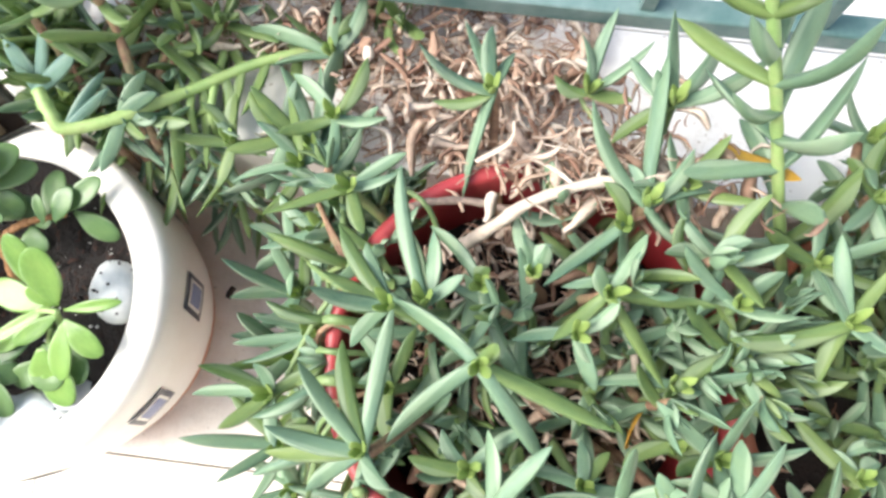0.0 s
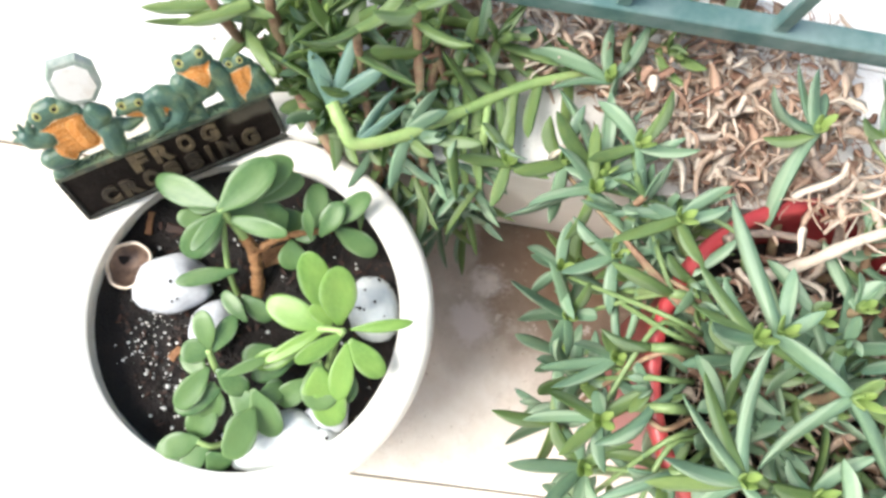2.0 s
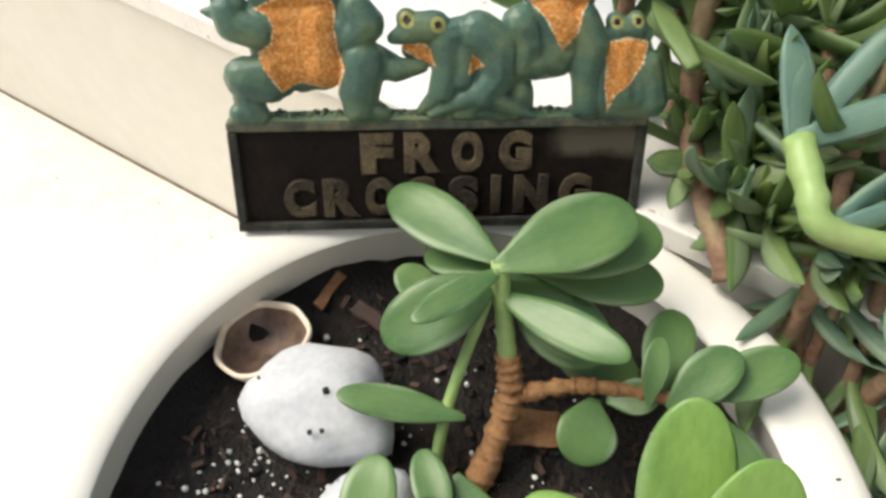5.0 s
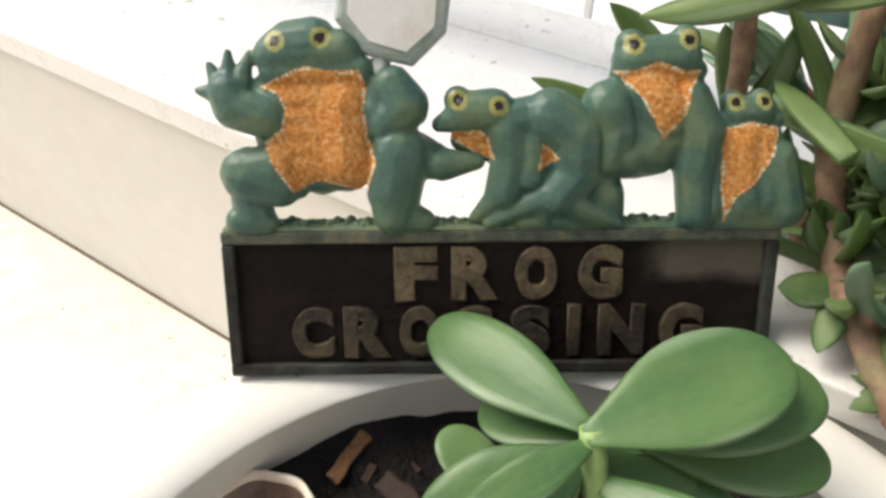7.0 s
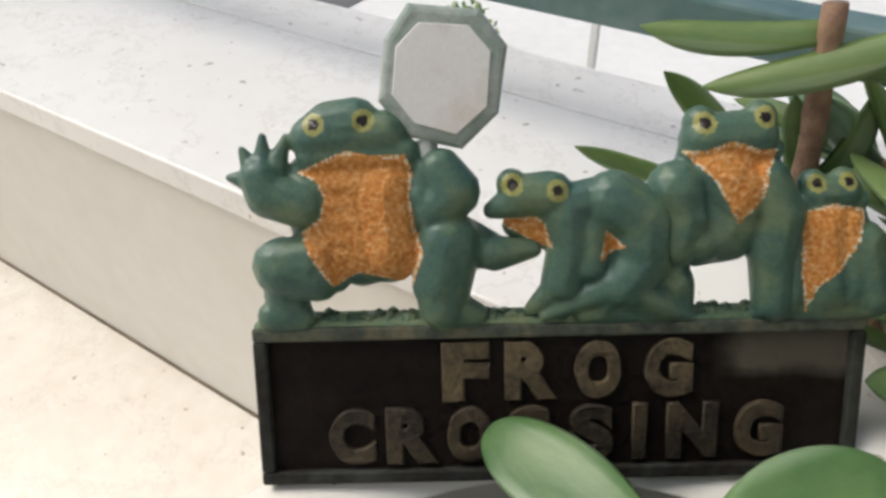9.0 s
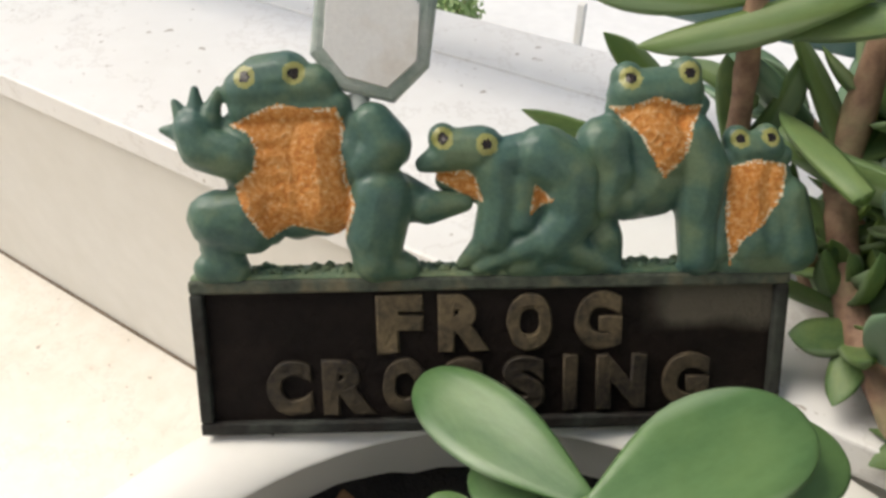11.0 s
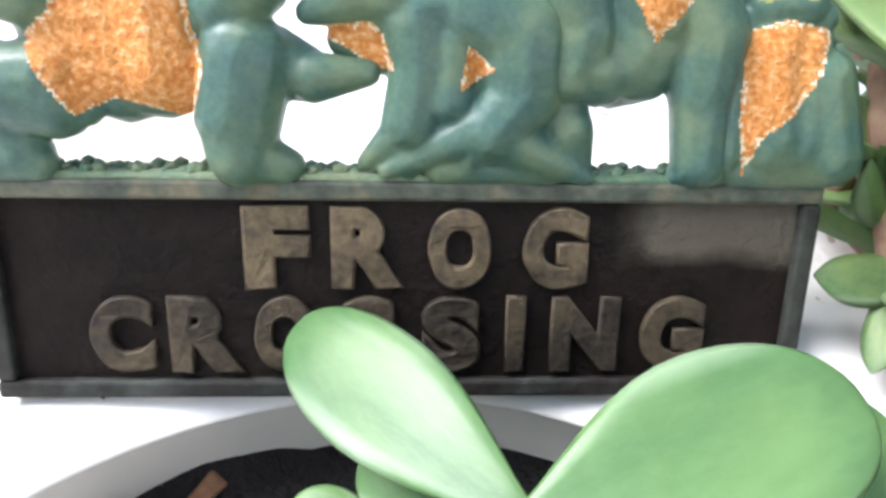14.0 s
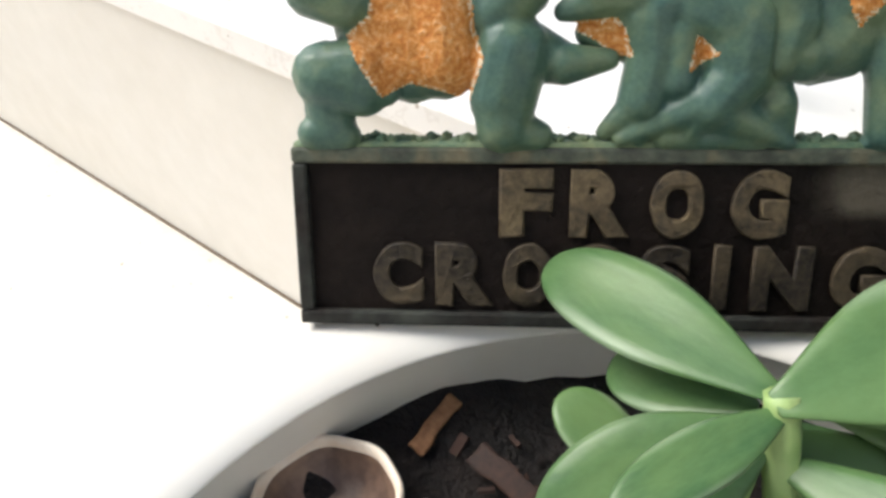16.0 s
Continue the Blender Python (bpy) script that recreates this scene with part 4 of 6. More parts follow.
    frog(sign, [(0.0632, 0.0704, 0.0050, 0.0703, 0.0703, 0.0058), (0.0632, 0.0695, 0.0047, 0.0568, 0.0671, 0.0021), (0.0613, 0.0732, 0.0036, 0.0613, 0.0732, 0.0036), (0.0713, 0.0718, 0.0033, 0.0713, 0.0718, 0.0033), (0.0736, 0.0657, 0.0059, 0.0750, 0.0591, 0.0054), (0.0750, 0.0591, 0.0054, 0.0731, 0.0497, 0.0051), (0.0718, 0.0484, 0.0036, 0.0659, 0.0433, 0.0017), (0.0725, 0.0477, 0.0033, 0.0692, 0.0416, 0.0015), (0.0738, 0.0477, 0.0033, 0.0732, 0.0415, 0.0018), (0.0742, 0.0676, 0.0056, 0.0831, 0.0700, 0.0050), (0.0844, 0.0691, 0.0071, 0.0911, 0.0640, 0.0080, 0.0002), (0.0911, 0.0633, 0.0080, 0.0920, 0.0560, 0.0066, 0.0002), (0.0920, 0.0554, 0.0066, 0.0870, 0.0487, 0.0057, 0.0002), (0.0797, 0.0629, 0.0039, 0.0796, 0.0536, 0.0042, 0.0002), (0.0863, 0.0494, 0.0051, 0.0758, 0.0449, 0.0027, 0.0002), (0.0758, 0.0449, 0.0030, 0.0692, 0.0418, 0.0015, 0.0002), (0.0850, 0.0481, 0.0046, 0.0825, 0.0416, 0.0018, 0.0002), (0.0876, 0.0487, 0.0051, 0.0957, 0.0444, 0.0036, 0.0002), (0.0957, 0.0444, 0.0036, 0.1032, 0.0411, 0.0015, 0.0002), (0.0930, 0.0466, 0.0036, 0.0939, 0.0410, 0.0018, 0.0002), (0.0958, 0.0586, 0.0065, 0.0998, 0.0491, 0.0046), (0.0998, 0.0491, 0.0046, 0.1018, 0.0429, 0.0027), (0.0786, 0.0414, 0.0031, 0.0972, 0.0410, 0.0031), (0.0811, 0.0468, 0.0036, 0.0917, 0.0452, 0.0036), (0.0625, 0.0632, 0.0032, 0.0692, 0.0612, 0.0040, 0.0035), (0.0650, 0.0650, 0.0036, 0.0700, 0.0650, 0.0044, 0.003), (0.0820, 0.0600, 0.0062, 0.0865, 0.0590, 0.0068, 0.0048), (0.0790, 0.0640, 0.0062, 0.0880, 0.0640, 0.0070, 0.0045), (0.0760, 0.0450, 0.0045, 0.0975, 0.0450, 0.0050, 0.0045), (0.0800, 0.0500, 0.0050, 0.0930, 0.0510, 0.0060, 0.005)],
         [[(0.0564, 0.0650), (0.0671, 0.0659), (0.0691, 0.0634), (0.0707, 0.0584), (0.0668, 0.0587), (0.0632, 0.0617)], [(0.0824, 0.0626), (0.0867, 0.0588), (0.0813, 0.0552)]], [(0.0613, 0.0732), (0.0713, 0.0718)], "crouching green frog with an orange mouth")
    frog(sign, [(0.1050, 0.0823, 0.0060, 0.1157, 0.0829, 0.0060), (0.1036, 0.0860, 0.0040, 0.1036, 0.0860, 0.0040), (0.1169, 0.0870, 0.0040, 0.1169, 0.0870, 0.0040), (0.1019, 0.0794, 0.0032, 0.1205, 0.0798, 0.0028), (0.1072, 0.0766, 0.0062, 0.1127, 0.0700, 0.0088), (0.1111, 0.0752, 0.0080, 0.1106, 0.0623, 0.0092), (0.1106, 0.0623, 0.0092, 0.1075, 0.0590, 0.0068), (0.0988, 0.0710, 0.0071, 0.1007, 0.0651, 0.0062, 0.0006), (0.1007, 0.0651, 0.0065, 0.0993, 0.0585, 0.0059, 0.0006), (0.0993, 0.0599, 0.0059, 0.1043, 0.0584, 0.0057), (0.1183, 0.0725, 0.0064, 0.1221, 0.0646, 0.0068, 0.0006), (0.1221, 0.0646, 0.0068, 0.1217, 0.0554, 0.0057, 0.0006), (0.1217, 0.0554, 0.0054, 0.1226, 0.0439, 0.0049, 0.0006), (0.1217, 0.0425, 0.0033, 0.1186, 0.0402, 0.0015), (0.1231, 0.0425, 0.0033, 0.1233, 0.0397, 0.0018), (0.1244, 0.0424, 0.0031, 0.1279, 0.0400, 0.0015), (0.1020, 0.0680, 0.0075, 0.1190, 0.0680, 0.0080, 0.0050), (0.1030, 0.0640, 0.0072, 0.1190, 0.0640, 0.0078, 0.0050), (0.1060, 0.0760, 0.0070, 0.1160, 0.0760, 0.0070, 0.004)],
         [[(0.0994, 0.0799), (0.1044, 0.0801), (0.1094, 0.0821), (0.1159, 0.0799), (0.1212, 0.0801), (0.1177, 0.0753), (0.1166, 0.0693), (0.1118, 0.0633), (0.1058, 0.0734)]], [(0.1036, 0.0860), (0.1169, 0.0870)], "green frog leaning forward with an orange throat")
    frog(sign, [(0.1314, 0.0694, 0.0044, 0.1372, 0.0698, 0.0044), (0.1299, 0.0721, 0.0032, 0.1299, 0.0721, 0.0032), (0.1369, 0.0724, 0.0032, 0.1369, 0.0724, 0.0032), (0.1277, 0.0671, 0.0028, 0.1409, 0.0679, 0.0028), (0.1333, 0.0624, 0.0078, 0.1352, 0.0484, 0.0093), (0.1379, 0.0617, 0.0068, 0.1405, 0.0483, 0.0084), (0.1262, 0.0619, 0.0035, 0.1264, 0.0458, 0.0042, 0.0008), (0.1422, 0.0576, 0.0059, 0.1455, 0.0454, 0.0060, 0.0008), (0.1437, 0.0420, 0.0040, 0.1291, 0.0417, 0.0033), (0.1300, 0.0560, 0.0070, 0.1410, 0.0560, 0.0075, 0.0045), (0.1300, 0.0500, 0.0072, 0.1410, 0.0500, 0.0080, 0.0045), (0.1300, 0.0455, 0.0060, 0.1420, 0.0455, 0.0065, 0.0045), (0.1300, 0.0620, 0.0055, 0.1390, 0.0620, 0.0062, 0.0045)],
         [[(0.1253, 0.0648), (0.1335, 0.0675), (0.1416, 0.0661), (0.1397, 0.0590), (0.1361, 0.0524), (0.1315, 0.0485), (0.1296, 0.0419), (0.1276, 0.0512), (0.1274, 0.0593)]], [(0.1299, 0.0721), (0.1369, 0.0724)], "small sitting green frog with an orange chest", 0.0021)
    # octagonal sign held by the large frog
    def prism(outline, y0, y1, shrink=0.94):
        bm = bmesh.new()
        cx, cz = sum(p[0] for p in outline) / len(outline), sum(p[1] for p in outline) / len(outline)
        rings = []
        for k, y in ((shrink, y0), (0.5 + 0.5 * shrink, y0 + 0.0003), (1.0 - 0.12 * (1 - shrink), y0 + 0.0010), (1.0, y0 + 0.0022), (1.0, y1)):
            rings.append([bm.verts.new((cx + (x - cx) * k, y, cz + (z - cz) * k)) for x, z in outline])
        bm.faces.new(rings[0])
        bm.faces.new(list(reversed(rings[-1])))
        n = len(outline)
        for a, b in zip(rings, rings[1:]):
            for i in range(n):
                bm.faces.new((a[i], b[i], b[(i + 1) % n], a[(i + 1) % n]))
        return bm

    outer = [(0.0388, 0.1129), (0.0546, 0.1113), (0.0606, 0.1035), (0.0586, 0.089), (0.0503, 0.0811), (0.0384, 0.084), (0.0317, 0.0922), (0.0336, 0.1054)]
    inner = [(0.0411, 0.1087), (0.0521, 0.1079), (0.0569, 0.1024), (0.0561, 0.0903), (0.0491, 0.0843), (0.0397, 0.087), (0.0349, 0.0933), (0.036, 0.1036)]
    board = part("sign_board", prism(outer, -0.0006, 0.0065, 0.87), PEWTER, sign, "grey-green octagonal board", smooth=False)
    part("sign_face", prism(inner, -0.0012, 0.003, 0.97), PALE, board, "pale grey blank face", smooth=False)
    bm = bmesh.new()
    tube(bm, [Vector((0.0421, 0.003, 0.083)), Vector((0.0421, 0.002, 0.076)), Vector((0.042, 0.003, 0.05))], 0.0027, 0.0024, 10)
    part("pole", bm, PEWTER, sign)


frog_sign()


# ---- succulents ----
def red_pot(name, place, top_r, tall, mat, label):
    pot = holder(name, label, "flower pot", pose(*place))
    bm = bmesh.new()
    b = top_r * 0.72
    lathe(bm, [(0.0, 0.0), (b, 0.0), (b + 0.004, 0.003), (top_r * 0.95, tall - 0.025), (top_r * 0.955, tall - 0.024), (top_r, tall - 0.022), (top_r + 0.002, tall - 0.003), (top_r, tall), (top_r - 0.006, tall), (top_r - 0.008, tall - 0.004), (top_r - 0.010, tall - 0.03), (b, 0.02), (0.0, 0.02)], 96)
    part("body", bm, mat, pot)
    bm = bmesh.new()
    rnd = random.Random(9)
    R0 = top_r - 0.0165
    c = bm.verts.new((0, 0, tall - 0.05))
    prev = None
    for ri in range(1, 13):
        r = R0 * ri / 12
        ring = [bm.verts.new((r * math.cos(k * math.pi / 24), r * math.sin(k * math.pi / 24), tall - 0.054 + 0.006 * noise.noise(Vector((r * math.cos(k * math.pi / 24), r * math.sin(k * math.pi / 24), place[0])) * 50))) for k in range(48)]
        for k in range(48):
            if prev:
                bm.faces.new((prev[k], ring[k], ring[(k + 1) % 48], prev[(k + 1) % 48]))
            else:
                bm.faces.new((c, ring[k], ring[(k + 1) % 48]))
        prev = ring
    part("soil", bm, SOIL, pot, "dark dry soil")
    return pot


red_pot("flower_pot", (0.372, -0.010, 0.0), 0.120, 0.215, RED_POT, "dark red plastic pot with a rolled rim standing on the ledge")
red_pot("flower_pot", (0.628, -0.005, 0.0), 0.125, 0.172, ORANGE_POT, "terracotta-coloured plastic pot standing on the ledge")


def litter(name, label, count, area, seed, size=(0.008, 0.03), lift=0.02):
    """Dry curled leaves and stalks lying over an area: area(rnd) gives a place."""
    rnd = random.Random(seed)
    verts, faces = [], []
    for _ in range(count):
        p = Vector(area(rnd))
        p.z += rnd.uniform(0, lift)
        a, el = rnd.uniform(0, 2 * math.pi), rnd.gauss(0.05, 0.35)
        d = Vector((math.cos(a) * math.cos(el), math.sin(a) * math.cos(el), math.sin(el)))
        s = Vector((0, 0, 1)).cross(d).normalized()
        s = (s * math.cos(q := rnd.uniform(-1.2, 1.2)) + d.cross(s) * math.sin(q)).normalized()
        n = d.cross(s)
        length, w, curl = rnd.uniform(*size) * rnd.uniform(0.5, 1.0), rnd.choice((0.0005, 0.0007, 0.0011, 0.0018, 0.0030, 0.0046)), rnd.uniform(-1.1, 1.5)
        rnd_bend = rnd.uniform(0.02, 0.25)
        start = len(verts)
        for i in range(6):
            u = i / 5
            c = p + d * length * (u - 0.5) + n * length * curl * (u - 0.5) ** 2 + s * length * rnd_bend * math.sin(u * 4 + a)
            ww = w * (0.35 + 0.65 * math.sin(math.pi * min(0.97, u + 0.12)))
            verts += [c - s * ww, c + n * min(ww * 0.5, 0.0011), c + s * ww, c - n * min(ww * 0.3, 0.0003)]
        for i in range(5):
            for k in range(4):
                a0, b0 = start + 4 * i + k, start + 4 * i + (k + 1) % 4
                faces.append((a0, b0, b0 + 4, a0 + 4))
    me = bpy.data.meshes.new(name)
    me.from_pydata([tuple(v) for v in verts], [], faces)
    me.materials.append(DRY)
    me.polygons.foreach_set("use_smooth", [True] * len(me.polygons))
    return tagged(new(name, me), label, "dry leaves", kind="stuff")


def in_disc(cx, cy, r, z):
    def f(rnd):
        q, a = r * math.sqrt(rnd.random()), rnd.uniform(0, 6.283)
        return cx + q * math.cos(a), cy + q * math.sin(a), z
    return f


def in_box(x0, x1, y0, y1, z):
    return lambda rnd: (rnd.uniform(x0, x1), rnd.uniform(y0, y1), z)


litter("dry_leaf_litter", "tangle of dry brown leaves and stalks in the red pot", 900, in_disc(0.372, -0.010, 0.094, 0.164), 31, (0.008, 0.034), 0.035)
litter("dry_leaf_litter", "heap of pale dry leaves and stalks against the parapet edge", 750, lambda rnd: (rnd.gauss(0.325, 0.05), rnd.uniform(0.118, 0.19), 0.163), 36, (0.01, 0.04), 0.035)
litter("dry_leaf_litter", "tangle of curled pale dry leaves spilling over the red pot rim", 300, lambda rnd: (rnd.gauss(0.405, 0.035), rnd.gauss(0.100, 0.014), 0.217), 37, (0.012, 0.040), 0.03)
litter("dry_leaf_litter", "dry brown leaf litter in the terracotta pot", 200, in_disc(0.628, -0.005, 0.098, 0.120), 32, (0.008, 0.03), 0.02)
litter("dry_leaf_litter", "heap of dry brown leaves on the parapet top", 1000, in_box(0.06, 0.40, 0.180, 0.262, TOPZ + 0.002), 33, (0.008, 0.036), 0.022)


def sprig(plant, root, tip, rnd, heading=None, nodes=4, size=0.05, wood=False, meshes=None, sag=0.0, width=0.0085, stem_r=0.003, via=None):
    """A shoot: a bent stem with opposite pairs of fleshy leaves on its upper nodes and a tuft at its end."""
    meshes = meshes or ICE_LEAVES
    root, tip = Vector(root), Vector(tip)
    mid = (root + tip) / 2 + Vector((rnd.uniform(-0.012, 0.012), rnd.uniform(-0.012, 0.012), -sag)) if via is None else via
    pts = smooth_path([root, mid, tip], 16)
    bm = bmesh.new()
    tube(bm, pts, stem_r * 1.2, stem_r * 0.8, 7, 0.08, rnd)
    part("stem", bm, STEM_RED if wood else STEM_DULL, plant)
    d = (pts[-1] - pts[-3]).normalized() if heading is None else Vector(heading).normalized()
    side = d.cross(Vector((rnd.uniform(-1, 1), rnd.uniform(-1, 1), rnd.uniform(-0.3, 0.3)))).normalized()
    for k in range(nodes):
        i = len(pts) - 1 - int(k * 15 / (nodes + 1.5))
        p = pts[i]
        along = (pts[min(i + 1, len(pts) - 1)] - pts[max(i - 1, 0)]).normalized() if k else d
        side = (Matrix.Rotation(radians(90 + rnd.uniform(-22, 22)), 3, along) @ side)
        side = (side - along * side.dot(along)).normalized()
        reach = size * (0.72 + 0.32 * min(k, 2) / 2) * rnd.uniform(0.8, 1.15)
        spread = (0.75, 1.15, 1.35, 1.5)[min(k, 3)]
        for sgn in (1, -1):
            out = (sgn * side * math.sin(spread) + along * math.cos(spread)).normalized()
            out += Vector((rnd.uniform(-0.15, 0.15), rnd.uniform(-0.15, 0.15), rnd.uniform(-0.12, 0.12)))
            leaf(meshes, plant, p, p + out.normalized() * reach, width * rnd.uniform(0.85, 1.15), rnd, along if abs(along.dot(out)) < 0.9 else (0, 0, 1))
    for k in range(2):
        side = Matrix.Rotation(radians(45 + 90 * k), 3, d) @ side
        for sgn in (1, -1):
            out = (sgn * side * 0.32 + d).normalized()
            leaf(meshes, plant, pts[-1], pts[-1] + out * size * rnd.uniform(0.4, 0.55), width * 0.75, rnd, side * -sgn)


RIM = (0.372, -0.010, 0.122, 0.221)      # red pot: centre, radius and height of the rim


def over_rim(p, swing=0.0):
    """The place just over the red pot's rim on the way to p."""
    d = Matrix.Rotation(swing, 3, "Z") @ Vector((p[0] - RIM[0], p[1] - RIM[1], 0)).normalized()
    return Vector((RIM[0], RIM[1], 0)) + d * RIM[2] + Vector((0, 0, RIM[3]))


def rosette(plant, node, tips, rnd, root=None, width=0.0092, meshes=None):
    """A whorl of long leaves at a node, a short tuft in its middle and the shoot that carries it."""
    node = Vector(node)
    lean = sum((Vector(t) - node for t in tips), Vector()) / len(tips)
    axis = (Vector((0, 0, 1)) + lean * 8).normalized()
    if root is not None:
        base = Vector((root[0] + 0.6 * (node.x - root[0]), root[1] + 0.6 * (node.y - root[1]), root[2]))
        bm = bmesh.new()
        middle = (base + node) / 2 + Vector((rnd.uniform(-0.01, 0.01), rnd.uniform(-0.01, 0.01), -0.008))
        slim = 0.0032
        if 0.115 < math.hypot(node.x - RIM[0], node.y - RIM[1]) < 0.24 and node.z < 0.225 and node.x < 0.45:
            middle = over_rim(node, rnd.uniform(-0.45, 0.45))
            base = middle + (Vector((RIM[0], RIM[1], root[2])) - middle) * 0.25
            slim = 0.0017
        tube(bm, smooth_path([base, middle, node - 0.012 * axis, node], 14), slim * 1.1, slim * 0.9, 7, 0.08, rnd)
        part("stem", bm, STEM_RED if rnd.random() < 0.4 else STEM_DULL, plant)
    for t in tips:
        w = width * rnd.uniform(0.88, 1.15) * (1.12 if (Vector(t) - node).length > 0.06 else 1)
        leaf(meshes or ICE_LEAVES, plant, node, t, w, rnd, axis if abs(axis.dot((Vector(t) - node).normalized())) < 0.9 else (0.1, -0.9, 0.3))
    side = axis.orthogonal().normalized()
    for k in range(4):
        side = Matrix.Rotation(radians(90 + rnd.uniform(-15, 15)), 3, axis) @ side
        leaf(YOUNG_LEAVES, plant, node, node + (side * 0.45 + axis).normalized() * rnd.uniform(0.012, 0.021), width * 0.7, rnd, -side)


def whorl(plant, node, count, size, rnd, root=None, lean=(0.0, 0.0), cup=0.45, width=0.0092, meshes=None):
    """A rosette with its leaves spread evenly round the node and cupped upwards."""
    start = rnd.uniform(0, 6.283)
    tips = []
    for k in range(count):
        a = start + 6.283 * k / count + rnd.uniform(-0.25, 0.25)
        r = size * rnd.uniform(0.75, 1.1)
        tips.append((node[0] + r * (math.cos(a) * 0.88 + lean[0]), node[1] + r * (math.sin(a) * 0.88 + lean[1]), node[2] + r * cup * rnd.uniform(0.3, 1.2)))
    rosette(plant, node, tips, rnd, root, width, meshes)


def bushy(plant, centre, radius, base_z, count, rnd, low, high, aim=(0.0, -0.1)):
    """Lower, smaller shoots that fill the plant under the large whorls."""
    for _ in range(count):
        q, a = radius * math.sqrt(rnd.random()), rnd.uniform(0, 6.283)
        x, y, z = centre[0] + q * math.cos(a), centre[1] + q * math.sin(a), rnd.uniform(low, high)
        root = Vector((centre[0] + 0.7 * (x - centre[0]), centre[1] + 0.7 * (y - centre[1]), base_z))
        sprig(plant, root, (x, y, z), rnd, (0.9 * math.cos(a) * q / radius + aim[0], 0.9 * math.sin(a) * q / radius + aim[1], 0.8), 3, rnd.uniform(0.034, 0.05), rnd.random() < 0.45)


def settle(plant):
    inv = plant.matrix_world.inverted()
    for ob in plant.children:
        ob.matrix_parent_inverse = inv


def red_pot_plant():
    rnd = random.Random(41)
    hub = (0.372, -0.005, 0.166)
    plant = holder("ice_plant", "sprawling blue-green succulent with finger-like leaves in the red pot", "plant", pose(0.372, -0.005, 0.166))
    rosette(plant, (0.333, 0.14, 0.245), [(0.287, 0.154, 0.257), (0.314, 0.175, 0.243), (0.331, 0.177, 0.253), (0.344, 0.171, 0.239), (0.327, 0.091, 0.2), (0.303, 0.132, 0.235)], rnd, hub)
    rosette(plant, (0.435, 0.141, 0.248), [(0.423, 0.186, 0.26), (0.46, 0.19, 0.246), (0.482, 0.164, 0.256), (0.405, 0.112, 0.242), (0.422, 0.157, 0.252), (0.412, 0.166, 0.235)], rnd, hub)
    rosette(plant, (0.423, 0.08, 0.25), [(0.379, 0.123, 0.262), (0.428, 0.166, 0.248), (0.442, 0.111, 0.258), (0.473, 0.095, 0.244), (0.411, 0.101, 0.254), (0.467, 0.053, 0.22)], rnd, hub)
    rosette(plant, (0.414, 0.069, 0.245), [(0.376, 0.029, 0.235), (0.396, 0.085, 0.26)], rnd, hub)
    rosette(plant, (0.292, 0.008, 0.262), [(0.251, 0.01, 0.274), (0.261, 0.049, 0.26), (0.278, -0.017, 0.27), (0.338, -0.009, 0.25), (0.255, 0.022, 0.266), (0.278, 0.04, 0.252)], rnd, hub)
    rosette(plant, (0.309, 0.012, 0.255), [(0.288, 0.093, 0.25), (0.309, 0.049, 0.253), (0.329, 0.028, 0.265), (0.288, 0.055, 0.249)], rnd, hub)
    rosette(plant, (0.338, 0.028, 0.24), [(0.306, 0.055, 0.235), (0.37, -0.02, 0.23), (0.343, 0.035, 0.25), (0.331, -0.001, 0.22)], rnd, hub)
    rosette(plant, (0.366, 0.037, 0.235), [(0.359, 0.084, 0.22), (0.37, 0.055, 0.25), (0.375, 0.05, 0.25), (0.356, 0.055, 0.25)], rnd, hub)
    rosette(plant, (0.405, 0.028, 0.255), [(0.417, 0.061, 0.267), (0.438, -0.016, 0.235), (0.458, 0.027, 0.24), (0.397, 0.041, 0.27), (0.379, 0.004, 0.245)], rnd, hub)
    rosette(plant, (0.341, -0.017, 0.27), [(0.381, -0.065, 0.25), (0.295, 0.009, 0.265), (0.301, -0.061, 0.25), (0.406, -0.037, 0.25), (0.349, -0.004, 0.28)], rnd, hub)
    rosette(plant, (0.288, -0.066, 0.262), [(0.24, -0.057, 0.274), (0.265, -0.09, 0.25), (0.251, -0.025, 0.27), (0.27, -0.011, 0.255), (0.302, 0.001, 0.25), (0.239, -0.073, 0.252), (0.308, -0.079, 0.274)], rnd, hub)
    rosette(plant, (0.224, -0.045, 0.215), [(0.184, -0.034, 0.227), (0.179, -0.052, 0.213), (0.213, -0.027, 0.223), (0.26, -0.025, 0.209), (0.199, -0.067, 0.219), (0.232, -0.071, 0.205)], rnd, hub)
    rosette(plant, (0.475, 0.03, 0.245), [(0.436, 0.056, 0.257), (0.502, 0.05, 0.243), (0.504, 0.027, 0.253), (0.459, 0.028, 0.239)], rnd, hub)
    rosette(plant, (0.391, 0.006, 0.25), [(0.408, 0.028, 0.262), (0.361, -0.001, 0.24), (0.405, -0.022, 0.235), (0.405, -0.007, 0.244)], rnd, hub)
    rosette(plant, (0.448, -0.014, 0.23), [(0.494, -0.001, 0.235), (0.403, -0.021, 0.235), (0.461, -0.015, 0.238)], rnd, hub)
    rosette(plant, (0.257, 0.077, 0.235), [(0.213, 0.055, 0.247), (0.236, 0.08, 0.233), (0.283, 0.089, 0.243), (0.287, 0.099, 0.229), (0.271, 0.049, 0.239), (0.218, 0.072, 0.225)], rnd, hub)
